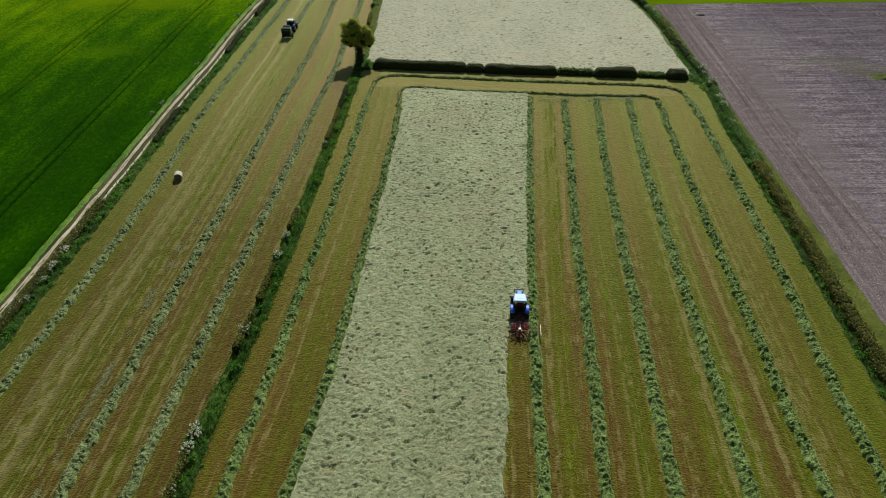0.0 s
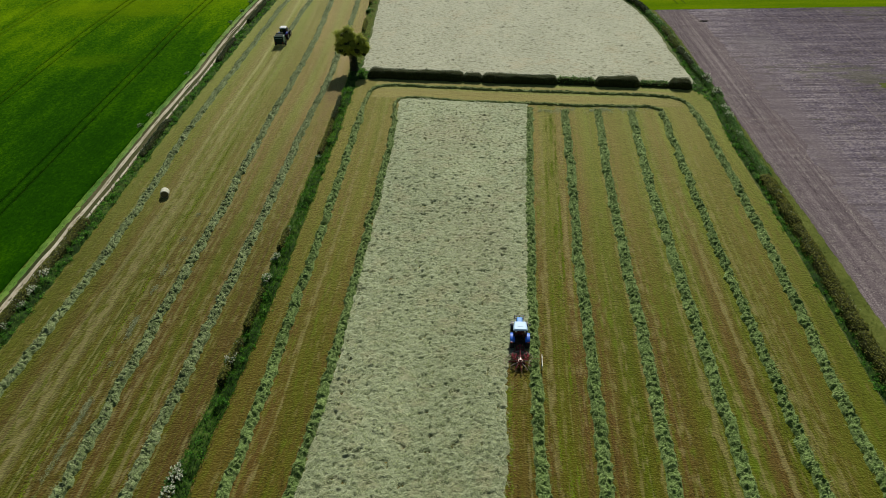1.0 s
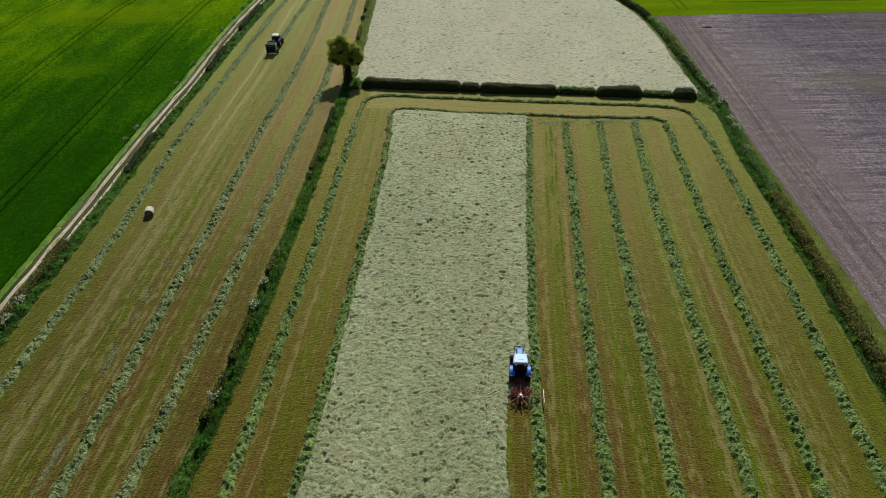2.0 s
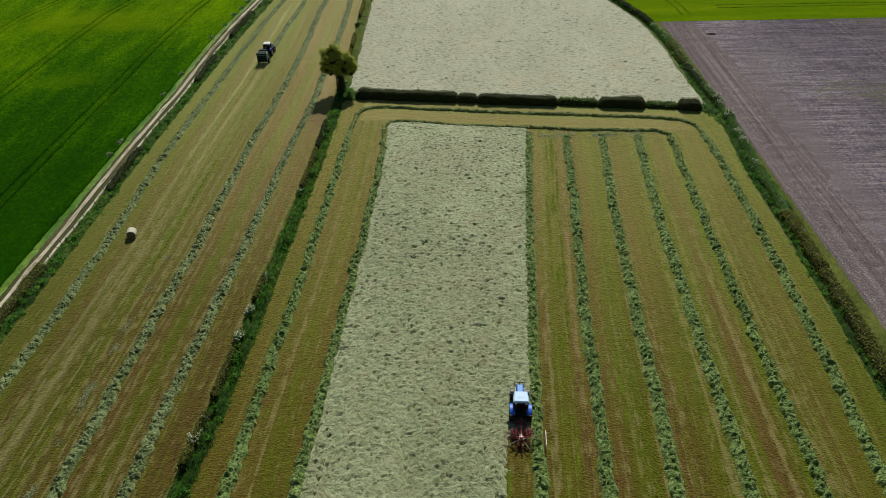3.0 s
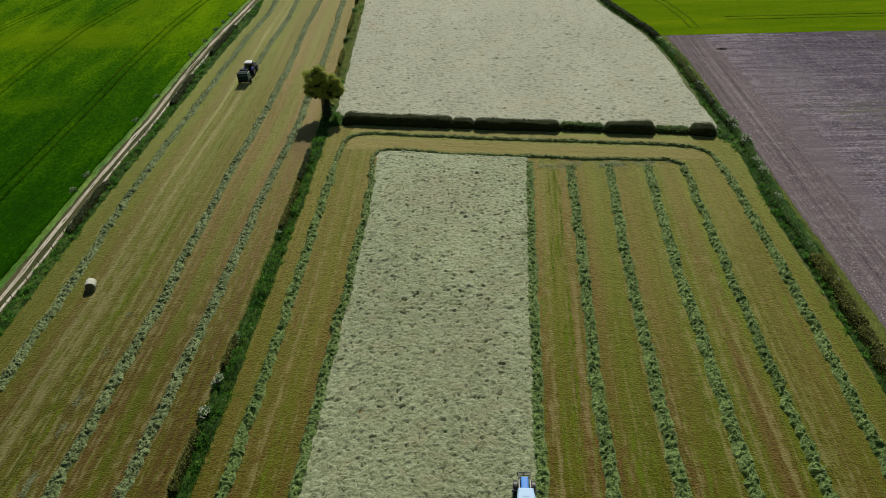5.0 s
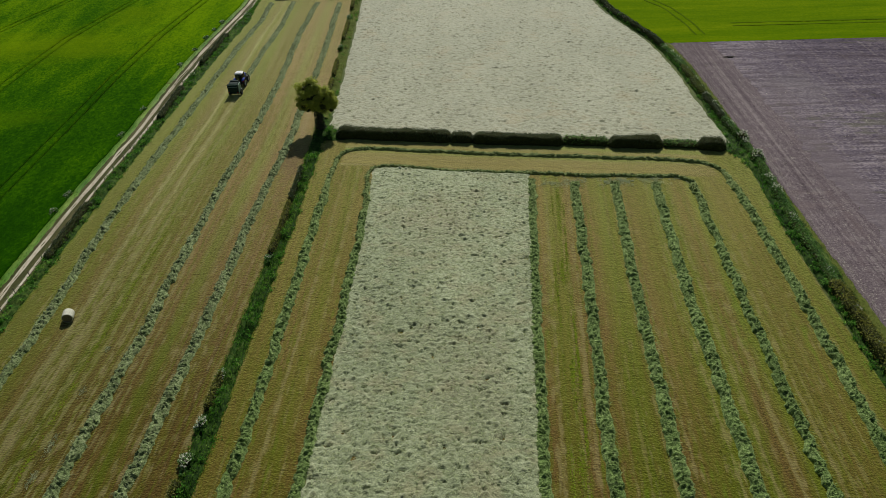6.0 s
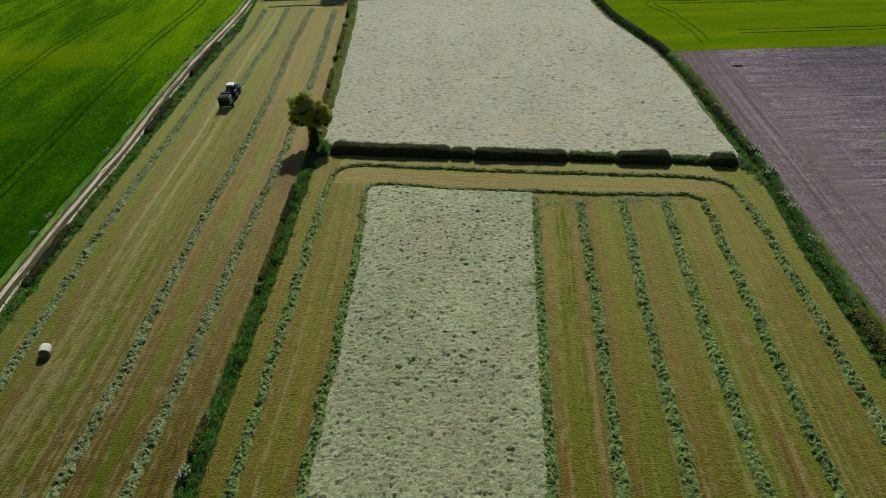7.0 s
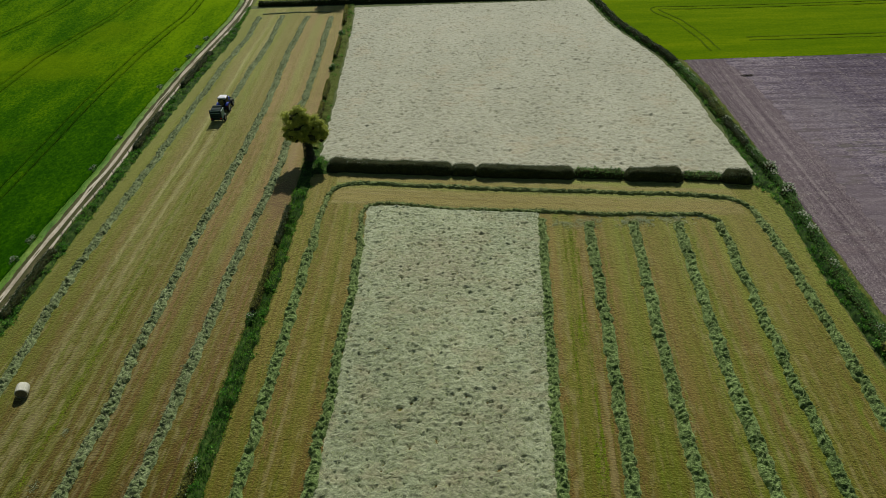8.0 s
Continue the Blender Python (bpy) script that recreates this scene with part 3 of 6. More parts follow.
def side_of(path):
    t = np.gradient(path, axis=0)
    t /= np.linalg.norm(t, axis=1)[:, None] + 1e-9
    return np.stack([t[:, 1], -t[:, 0]], 1)


def blades(name, base, direction, length, width, material, parent=None, label="", seed=0, lie=0.0):
    """Thin tapering stalks: one bent pair of triangles each. lie: how flat their broad side lies."""
    rng = np.random.default_rng(seed)
    n = len(base)
    d = direction / (np.linalg.norm(direction, axis=1)[:, None] + 1e-9)
    s = np.cross(d, rng.normal(size=(n, 3)) + np.array([0, 0, lie]))
    s /= np.linalg.norm(s, axis=1)[:, None] + 1e-9
    L, W = np.reshape(length, (-1, 1)), np.reshape(width, (-1, 1))
    tip = base + d * L
    tip[:, 2] -= 0.15 * L[:, 0]
    mid = base + d * L * 0.55
    v = np.stack([base, mid + s * W * 0.5, tip, mid - s * W * 0.5], 1).reshape(-1, 3)
    f = np.arange(4 * n).reshape(n, 4)
    return fast_mesh(name, v, f, material, parent, False, label=label)


def leaves(name, centre, size, material, parent=None, label="", seed=0, flat=0.0):
    """Loose leaf clumps: one folded quad each, turned at random."""
    rng = np.random.default_rng(seed)
    n = len(centre)
    a = rng.normal(size=(n, 3))
    a[:, 2] *= 1 - flat
    a /= np.linalg.norm(a, axis=1)[:, None]
    b = np.cross(a, rng.normal(size=(n, 3)) * (1 - flat) + np.array([0, 0, flat]))
    b /= np.linalg.norm(b, axis=1)[:, None]
    c = np.cross(a, b)
    c *= np.sign(c[:, 2:] + 1e-9)
    S = np.reshape(size, (-1, 1)) * rng.uniform(0.6, 1.3, (n, 1))
    v = np.stack([centre - a * S * 0.6, centre + b * S * 0.42 + c * S * 0.15, centre + a * S * 0.6, centre - b * S * 0.42 + c * S * 0.15], 1).reshape(-1, 3)
    return fast_mesh(name, v, np.arange(4 * n).reshape(n, 4), material, parent, False, label=label)


def part(name, bm, material, parent=None, label=""):
    bmesh.ops.recalc_face_normals(bm, faces=bm.faces)
    me = bpy.data.meshes.new(name)
    bm.to_mesh(me)
    bm.free()
    me.materials.append(material)
    ob = new(name, me)
    ob.parent = parent
    if label:
        tagged(ob, label)
    return ob


def thing(name, m, label, category, group=""):
    ob = new(name)
    ob.empty_display_size = 0.3
    ob.matrix_world = m
    return tagged(ob, label, category, group)


def box(bm, centre, size, turn=(0, 0, 0), bevel=0.0, taper=None):
    """A bevelled block; taper scales its top in x and y."""
    made = bmesh.ops.create_cube(bm, size=1.0)["verts"]
    for v in made:
        if taper and v.co.z > 0:
            v.co.x *= taper[0]
            v.co.y *= taper[1]
        v.co = Vector((v.co.x * size[0], v.co.y * size[1], v.co.z * size[2]))
    if bevel:
        edges = list({e for v in made for e in v.link_edges})
        made = [v for v in bmesh.ops.bevel(bm, geom=edges, offset=bevel, segments=2, affect="EDGES", profile=0.6)["verts"]]
    bmesh.ops.transform(bm, matrix=pose(*centre, *turn), verts=made)
    return bm


def rod(bm, p, q, r=0.03, seg=8, r2=None):
    p, q = Vector(p), Vector(q)
    d = q - p
    m = Matrix.Translation((p + q) / 2) @ d.to_track_quat("Z", "Y").to_matrix().to_4x4()
    bmesh.ops.create_cone(bm, cap_ends=True, segments=seg, radius1=r, radius2=r if r2 is None else r2, depth=d.length, matrix=m)
    return bm


def bar(bm, points, r=0.03, seg=8):
    for p, q in zip(points[:-1], points[1:]):
        rod(bm, p, q, r, seg)
    for p in points[1:-1]:
        bmesh.ops.create_icosphere(bm, subdivisions=1, radius=r * 1.05, matrix=Matrix.Translation(p))
    return bm


def lathe_x(bm, profile, centre, seg=28):
    """Turn a profile of (x, radius) round an axle along x."""
    rings = []
    for x, r in profile:
        rings.append([bm.verts.new((centre[0] + x, centre[1] + r * math.cos(a), centre[2] + r * math.sin(a))) for a in (2 * math.pi * k / seg for k in range(seg))])
    for a, b in zip(rings[:-1], rings[1:]):
        for k in range(seg):
            bm.faces.new((a[k], a[(k + 1) % seg], b[(k + 1) % seg], b[k]))
    return rings


# ---- plan: lines of the fields, x as a function of y ----
HEDGE_W = curve([(-60, -30.0), (36, -27.2), (42, -27.2), (49, -26.8), (57, -26.1), (68, -25.5), (87, -25.0), (103, -24.5), (110, -24.3), (126, -24.2), (140, -24.2), (160, -24.4), (183, -25.2), (204, -25.8), (222, -27.0)])
FIELD_W = curve([(-60, -55.6), (54, -54.9), (84, -54.6), (110, -54.7), (135, -54.2), (163, -53.4), (182, -52.7), (199, -51.6), (224, -53.3)])
LANE = curve([(-60, -60.4), (61, -58.9), (100, -58.3), (125, -58.2), (141, -57.6), (160, -57.8), (174, -57.6), (186, -57.0), (200, -56.0), (213, -55.0), (224, -55.2), (260, -58)])
HEDGE_E = curve([(-60, 42.0), (55, 44.1), (68, 44.6), (80, 45.0), (95, 45.2), (108, 45.3), (118, 46.0), (128, 46.5), (135, 46.0), (142, 45.4), (152, 45.0), (162, 44.8), (171, 44.0), (180, 42.8), (188, 40.4), (198, 37.5), (205, 36.2), (222, 34.2)])
SOIL_W = curve([(-60, 48.2), (60, 47.9), (80, 48.0), (100, 47.6), (130, 47.4), (150, 47.3), (163, 47.1), (174, 46.2), (180, 45.4)])
HAY_W = curve([(-60, -22), (0, -19), (20, -18.2), (37, -17.2), (43, -16.5), (50, -15.8), (58, -15.3), (68, -15.0), (80, -14.6), (90, -14.2), (110, -13.7), (130, -14.0)])
ROW_1 = curve([(-60, 1.4), (0, 4.8), (37, 6.8), (47, 6.9), (56, 7.2), (61, 7.4), (69, 7.7), (80, 8.3), (90, 8.95), (105, 9.95), (124, 11.3)])
ROW_2 = curve([(-60, 7.5), (0, 10.6), (37, 12.5), (47, 13.0), (57, 13.5), (67, 14.0), (80, 14.6), (96, 15.9), (121, 17.5)])
ROW_3 = curve([(-60, 14.2), (0, 17.0), (37, 18.7), (55, 19.6), (67, 20.2), (80, 20.7), (99, 21.75), (121, 23.5)])
ROW_4 = curve([(-60, 22), (0, 24.2), (37, 25.6), (60, 26.4), (80, 27.1), (91, 27.5), (104, 28.2), (121, 29.5)])
ROW_5 = curve([(-60, 29.4), (0, 31.1), (40, 32.2), (62, 32.8), (80, 33.2), (91, 33.6), (100, 34.0), (111, 34.6), (120.4, 35.1)])
ROW_6 = curve([(-60, 36), (0, 37.4), (40, 38.05), (47, 38.25), (57, 38.65), (68, 39.45), (83, 40.25), (95, 40.7), (109, 40.9), (117, 41.1), (122, 40.6)])
ROW_L1 = curve([(-60, -27.4), (0, -24.8), (37, -23.2), (51, -22.2), (69, -21.6), (80, -21.1), (94, -20.7), (104, -20.5), (120, -20.3), (128, -20.0)])
ROW_V0 = curve([(-60, -54.0), (0, -52.6), (49, -51.6), (60, -50.8), (80, -50.0), (96, -50.2), (118, -50.9), (142, -50.3), (160, -49.9), (175, -49.7), (186, -49.4), (200, -48.4), (214, -48.9)])
ROW_V2 = curve([(-60, -40.2), (0, -38.8), (37, -38.3), (50, -38.3), (69, -37.8), (90, -37.1), (112, -37.0), (128, -36.7), (146, -36.1), (165, -36.2), (190, -36.9), (213, -36.5)])
ROW_V3 = curve([(-60, -34.4), (0, -33.0), (37, -32.3), (53, -31.6), (72, -30.9), (88, -30.4), (110, -30.0), (124, -29.6), (133, -28.9), (150, -29.3), (175, -29.3), (197, -30.0), (212, -30.4)])
TRAM = curve([(-40, -71.3), (150, -71.3), (165, -71.5), (190, -70.6), (206, -69.0), (217, -67.6), (260, -69.0)])


def north_line(x):
    """y of the southern foot of the hedge across the field."""
    return np.interp(x, [-27, -19.8, 2.9, 25, 33, 42.5, 50], [138.7, 137.6, 134.4, 131.7, 130.9, 129.6, 128.7])


def inner_line(x):
    return np.interp(x, [-16, -9.5, -1.3, 10.7, 19.3, 33.1, 37], [127.6, 127.5, 126.0, 124.7, 123.5, 122.6, 122.0])


def off(c, d):
    return lambda y: c(y) + d


# ---- setting ----
def stubble_relief(x, y):
    """Cut tussocks and tine marks a few centimetres high."""
    wx = x + 0.25 * vnoise(x * 1.7, y * 1.7, 3)
    wy = y + 0.25 * vnoise(x * 1.7, y * 1.7, 4)
    d1, d2 = cells(wx * 3.4, wy * 2.9, 55)
    tufts = np.clip((vnoise(wx * 5.2, wy * 4.6, 57) - 0.45) * 2.2, 0, 1)
    # lower tufts northward cast less shade, which lightens the far stubble
    return 0.04 * np.clip(1 - d1, 0, 1) + 0.06 * tufts * (0.4 + vnoise(x * 0.5, y * 0.12, 58)) * (1 - 0.55 * np.clip((y - 110) / 50, 0, 1)) - 0.02


bm = bmesh.new()
bmesh.ops.create_grid(bm, x_segments=8, y_segments=8, size=2500)
tagged(part("ground", bm, M_GROUND), "green meadow ground reaching the horizon", "ground", kind="structure")
tagged(sheet("stubble_field", [off(HEDGE_W, 0.9), ROW_L1, HAY_W, ROW_1, ROW_2, ROW_3, ROW_4, ROW_5, ROW_6, off(HEDGE_E, -1.5)], -60, 137, 0.03, M_STUBBLE, step=0.135,
                   sub=[24, 34, 12, 32, 32, 34, 32, 34, 24], relief=stubble_relief, fine_from=28),
       "mown brown and olive hay stubble with wheel streaks", "field", kind="structure")
# the headland along the cross hedge, mown across
hx = np.linspace(-19.6, 40.0, 330)
hs = np.linspace(0, 1, 46)
HX = np.repeat(hx[:, None], 46, 1)
HY = (inner_line(hx) - 0.1)[:, None] * (1 - hs) + (north_line(hx) + 1.2)[:, None] * hs
rim = np.clip(np.minimum(np.minimum(HX - hx[0], hx[-1] - HX), np.minimum(hs, 1 - hs)[None, :] * 10) / 0.9, 0, 1)
tagged(fast_mesh("headland", np.stack([HX, HY, 0.11 * rim - 0.05 + stubble_relief(HY * 0.7, HX * 0.7)], -1).reshape(-1, 3), grid_faces(330, 46), M_STUBBLE_HEAD,
                 uv=np.stack([HY - north_line(HX) + 40, HX + 130], -1).reshape(-1, 2)), "mown stubble headland beside the cross hedge", "field", kind="structure")
tagged(sheet("west_field", [FIELD_W, ROW_V0, off(ROW_V2, -6.8), ROW_V2], -60, 221, 0.03, M_STUBBLE_PALE, step=0.16, sub=[20, 32, 32], relief=stubble_relief, fine_from=28),
       "mown hay stubble with pale swept streaks", "field", kind="structure")
tagged(sheet("west_field_edge", [ROW_V2, ROW_V3, off(HEDGE_W, -0.9)], -60, 221, 0.03, M_STUBBLE_BROWN, step=0.16, sub=[32, 24], relief=stubble_relief, fine_from=28),
       "browner mown stubble beside a rough hedge", "field", kind="structure")
tagged(sheet("lane_verge", [off(LANE, -2.0), off(LANE, -0.8), off(LANE, 2.5)], -60, 260, 0.03, M_VERGE), "grassy verge of the dirt lane", "verge", kind="structure")
tagged(sheet("lane", [off(LANE, -0.6), off(LANE, 2.2)], -60, 260, 0.055, M_LANE, step=1.0,
             relief=lambda x, y: 0.03 * fbm(x * 1.2, y * 0.5, 3)), "dirt farm lane with a worn crown", "lane", kind="structure")


def rut(offset, width, seed):
    ys = np.arange(-60, 250, 0.5)
    s = np.linspace(-0.5, 0.5, 5)
    w = width * (0.75 + 0.5 * vnoise(ys * 0.35, ys * 0, seed))
    X = LANE(ys)[:, None] + offset + 0.25 * (vnoise(ys * 0.2, ys * 0 + 3, seed)[:, None] - 0.5) + s[None, :] * w[:, None]
    Y = np.repeat(ys[:, None], 5, 1)
    Z = 0.092 - 0.03 * (1 - (2 * s) ** 2)[None, :] + 0.02 * fbm(X * 2, Y * 0.7, seed)
    tagged(fast_mesh("wheel_track", np.stack([X, Y, Z], -1).reshape(-1, 3), grid_faces(len(ys), 5), M_RUT), "pale dusty wheel track of the lane", "track", kind="structure")


rut(0.40, 0.68, 5)
rut(1.75, 0.42, 8)


# ---- hay lying spread to dry ----
def hay_relief(x, y, seed, amp=1.0):
    """Matted hay with small pits and here and there a thrown-up wad."""
    a = fbm(x * 0.9, y * 0.9, seed, 3)
    wx, wy = x + 0.5 * fbm(x * 0.9, y * 0.9, seed + 5), y + 0.5 * fbm(x * 0.9, y * 0.9, seed + 6)
    d1, d2 = cells(wx * 1.7, wy * 2.1, seed + 9)
    r = 1 - np.abs(2 * fbm(wx * 3.0, wy * 3.6, seed + 11, 2) - 1)
    holes = np.clip((vnoise(wx * 2.2, wy * 3.4, seed + 21) - 0.78) * 9, 0, 1)
    e1, e2 = cells(wx * 0.55 + 0.12 * wy, wy * 1.15, seed + 33)
    wads = np.clip(1 - (e1 / 0.20) ** 2, 0, 1) * np.clip(3 * vnoise(x * 0.35, y * 0.35, seed + 35) - 1.1, 0, 1)
    return amp * (0.10 + 0.06 * a + 0.09 * np.clip(1 - d1, 0, 1) + 0.14 * r ** 2 - 0.24 * holes) + 0.20 * wads


def hay_bed(name, left, right, y_of, step, seed, n_tufts, label, amp=1.0, mat=None):
    """Spread hay between two curves, from s=0 to s=1 of y_of(x, s)."""
    lo, hi = y_of(0.0, 0.0), y_of(0.0, 1.0)
    rows = int(abs(hi - lo) / step)
    wide = float(np.max(right(np.linspace(lo, hi, 50)) - left(np.linspace(lo, hi, 50))))
    cols = int(wide / step)
    s = np.linspace(0, 1, rows)[:, None]
    k = np.linspace(0, 1, cols)[None, :]
    y_mid = lo + (hi - lo) * s
    X = left(y_mid) * (1 - k) + right(y_mid) * k
    Y = y_of(X, np.repeat(s, cols, 1))
    X = left(Y) * (1 - k) + right(Y) * k
    # frayed borders
    X = X + (np.abs(k - 0.5) * 2) ** 8 * 0.9 * (fbm(X * 0.4, Y * 0.9, seed + 4) - 0.5)
    edge = np.clip(np.minimum(k, 1 - k) * wide / 0.5, 0, 1) * np.clip(np.minimum(s, 1 - s) * abs(hi - lo) / 0.5, 0, 1)
    Z = 0.03 + edge * hay_relief(X, Y, seed, amp) - (1 - edge) * 0.04
    bed = fast_mesh(name, np.stack([X, Y, Z], -1).reshape(-1, 3), grid_faces(rows, cols), mat or M_HAY)
    tagged(bed, label, "hay", kind="stuff")
    rng = np.random.default_rng(seed)
    pick = rng.integers(0, X.size, n_tufts)
    base = np.stack([X.ravel()[pick], Y.ravel()[pick], Z.ravel()[pick] + 0.015], 1)
    base[:, :2] += rng.uniform(-step, step, (n_tufts, 2)) * 0.5
    ang = 9.0 * vnoise(base[:, 0] * 1.0, base[:, 1] * 1.0, seed + 40) + rng.normal(0, 0.6, n_tufts)
    d = np.stack([np.cos(ang), np.sin(ang), rng.uniform(0.0, 0.25, n_tufts)], 1)
    blades("loose_hay", base, d, rng.uniform(0.22, 0.6, n_tufts), rng.uniform(0.03, 0.08, n_tufts), M_HAY_TUFT, bed, seed=seed, lie=2.5)
    return bed


# the strip still spread, narrower where the rake has already been
STRIP_E = curve([(-60, -2.4), (0, 1.0), (36, 3.0), (41, 3.4), (47, 3.9), (52, 4.1), (58.1, 4.4), (59.1, 7.1), (61, 7.3), (69, 7.7), (80, 8.3), (90, 8.95), (105, 9.95), (126, 11.3)])
hay_bed("spread_hay", off(HAY_W, 0.3), STRIP_E, lambda x, s: -50.0 + 79.3 * s + 0 * x, 0.34, 12, 2000, "pale grey-green cut hay spread in a wide strip to dry")
hay_bed("spread_hay", off(HAY_W, 0.3), STRIP_E, lambda x, s: 28.0 + (inner_line(x) - 28.2) * s, 0.13, 11, 42000, "pale grey-green cut hay spread in a wide strip to dry")
hay_bed("spread_hay", off(HEDGE_W, 1.4), off(HEDGE_E, -1.6), lambda x, s: (north_line(x) + 2.5) * (1 - s) + 218.6 * s, 0.235, 47, 14000, "pale bleached cut hay spread over the far field", 1.2, M_HAY_FAR)


# ---- windrows ----
def windrow(points, width, height, seed, label, group="windrows", per_m=24, dry=False, ragged=0.3, north=1.0):
    """A raked row: overlapping wads with deep creases between them, and stalks on top."""
    path, at = resample(points, 0.10)
    keep = (path[:, 1] > 24) | (np.arange(len(at)) % 5 == 0)
    path, at = path[keep], at[keep]
    side = side_of(path)
    wob = (fbm(at * 0.25, at * 0 + seed, seed) - 0.5) * ragged
    s = np.linspace(-1, 1, 23)
    S = np.repeat(s[None, :], len(at), 0)
    edge_w = [width * 0.5 * (0.62 + 0.35 * fbm(at * 0.6, at * 0 + 5 + k, seed + 2) + 0.7 * ragged * (vnoise(at * 2.2, at * 0 + k, seed + 4) - 0.25)) for k in (0, 9)]
    slim = 1 - (1 - north) * np.clip((path[:, 1] - 119) / 4, 0, 1)
    edge_w = [w * slim for w in edge_w]
    lat = wob[:, None] + np.where(S < 0, S * edge_w[0][:, None], S * edge_w[1][:, None])
    X = path[:, :1] + side[:, :1] * lat
    Y = path[:, 1:] + side[:, 1:] * lat
    wx, wy = X + 1.1 * fbm(X * 1.3, Y * 1.3, seed + 21), Y + 1.1 * fbm(X * 1.3, Y * 1.3, seed + 22)
    d1, _ = cells(wx * (1.6 if dry else 1.35), wy * (2.3 if dry else 2.1), seed + 3)
    e1, _ = cells(wx * 2.2 + 5, wy * 4.2, seed + 31)
    strand = 1 - np.abs(2 * fbm(wx * 1.7, wy * 5.0, seed + 51, 2) - 1)
    big = fbm(X * 0.7, Y * 0.7, seed + 6, 2)
    prof = np.clip(1 - np.abs(S) ** 4, 0, 1)
    wads = 0.06 + 0.62 * np.clip(1 - (d1 * 1.6) ** 2, 0, 1) * (0.6 + 0.8 * big) + 0.42 * np.clip(1 - (e1 * 1.6) ** 2, 0, 1) + 0.34 * strand ** 2
    crown = np.clip(1 - (np.abs(S) / 0.92) ** 4, 0, 1)
    # rows lowered northward so their shaded near sides look less dark
    lowered = 1 - (0.25 * np.clip((path[:, 1] - 105) / 60, 0, 1) if dry else 0.12 * np.clip((path[:, 1] - 85) / 40, 0, 1))
    Z = 0.02 + prof * 0.10 + (height * lowered * (0.3 + 0.7 * slim))[:, None] * crown * wads - 0.05 * (np.abs(S) > 0.98)
    Z = np.maximum(Z, -0.03)
    X = X + 0.25 * (vnoise(X * 1.7, Y * 1.7, seed + 12) - 0.5)
    Y = Y + 0.25 * (vnoise(X * 1.7, Y * 1.7, seed + 13) - 0.5)
    row = fast_mesh("windrow", np.stack([X, Y, Z], -1).reshape(-1, 3), grid_faces(*X.shape), M_ROW_DRY if dry else M_ROW)
    tagged(row, label, "windrow", group)
    rng = np.random.default_rng(seed)
    n = int(at[-1] * per_m)
    i, j = rng.integers(0, len(at), n), np.clip(np.round(rng.normal(11, 5.0, n)), 1, 21).astype(int)
    lift = Z[i, j] > height * (0.2 + 0.5 * rng.random(n))
    i, j = i[lift], j[lift]
    n = len(i)
    base = np.stack([X[i, j], Y[i, j], np.maximum(Z[i, j], 0.04)], 1)
    ang = 3.2 * (vnoise(base[:, 0] * 1.1, base[:, 1] * 1.1, seed + 40) - 0.5) + np.pi * rng.integers(0, 2, n) + rng.normal(0, 0.35, n)
    d = np.stack([np.cos(ang), np.sin(ang), rng.uniform(-0.1, 0.3, n)], 1)
    loose = blades("loose_hay", base, d, rng.uniform(0.25, 0.65, n), rng.uniform(0.035, 0.085, n), M_ROW_DRY_TUFT if dry else M_ROW_TUFT, row, seed=seed, lie=2.0)
    tagged(loose, "loose pale green stalks lying on a windrow", kind="stuff")
    return row


def run(c, y0, y1, n=9):
    return [(float(c(y)), y) for y in np.linspace(y0, y1, n)]


ROW_LABEL = "raked windrow of pale green drying hay on stubble"
windrow(run(ROW_1, -50, 122.5, 17), 1.65, 0.44, 101, "windrow being raked along the edge of the spread hay")
for k, c in enumerate((ROW_2, ROW_3, ROW_4)):
    windrow(run(c, -50, 121.5 - 0.4 * k, 17), 1.8, 0.47, 110 + k, ROW_LABEL)
windrow(run(HAY_W, -50, 125.0, 17) + [(x, float(inner_line(x))) for x in (-12.6, -9.5, -5.4, -1.3, 2.8, 6.8, 10.7, 14.7, 19.3, 24.0, 28.6)] + [(32.4, 122.7), (34.4, 121.8), (35.1, 120.2)] + run(ROW_5, -50, 117, 17)[::-1],
        1.4, 0.48, 121, "windrow looping round the headland of the spread hay", ragged=0.75, north=0.55)
windrow(run(ROW_L1, -50, 127, 17) + [(-19.8, 130.6), (-18.3, 132.9), (-15.1, 133.6), (-9.8, 132.9), (-1.2, 131.7), (7.2, 130.6), (15.4, 129.7), (23.5, 128.8), (31.5, 128.0), (35.3, 127.4), (38.6, 126.2), (40.4, 123.4)] + run(ROW_6, -50, 119, 17)[::-1],
        1.6, 0.48, 131, "outermost windrow looping round the field beside the hedges", ragged=0.45, north=0.62)
DRY_LABEL = "raked windrow of bleached grey-green hay on stubble"
windrow(run(ROW_V0, -50, 214, 18), 1.55, 0.38, 141, DRY_LABEL, dry=True, ragged=0.5)
windrow(run(ROW_V2, -50, 213, 18), 1.6, 0.40, 142, DRY_LABEL, dry=True, ragged=0.5)
windrow(run(ROW_V3, -50, 212, 18), 1.6, 0.40, 143, DRY_LABEL, dry=True, ragged=0.5)
windrow([(-43.3, 164.5), (-43.2, 172), (-43.1, 180), (-42.6, 190), (-42.5, 198), (-42.9, 208), (-43.0, 214)], 1.6, 0.40, 144, "windrow waiting in front of the baler", dry=True)
windrow([(-48.2, 216.2), (-42.0, 216.7), (-36.0, 216.6), (-30.8, 216.0)], 0.7, 0.2, 145, "thin row of hay raked across the far headland", dry=True)


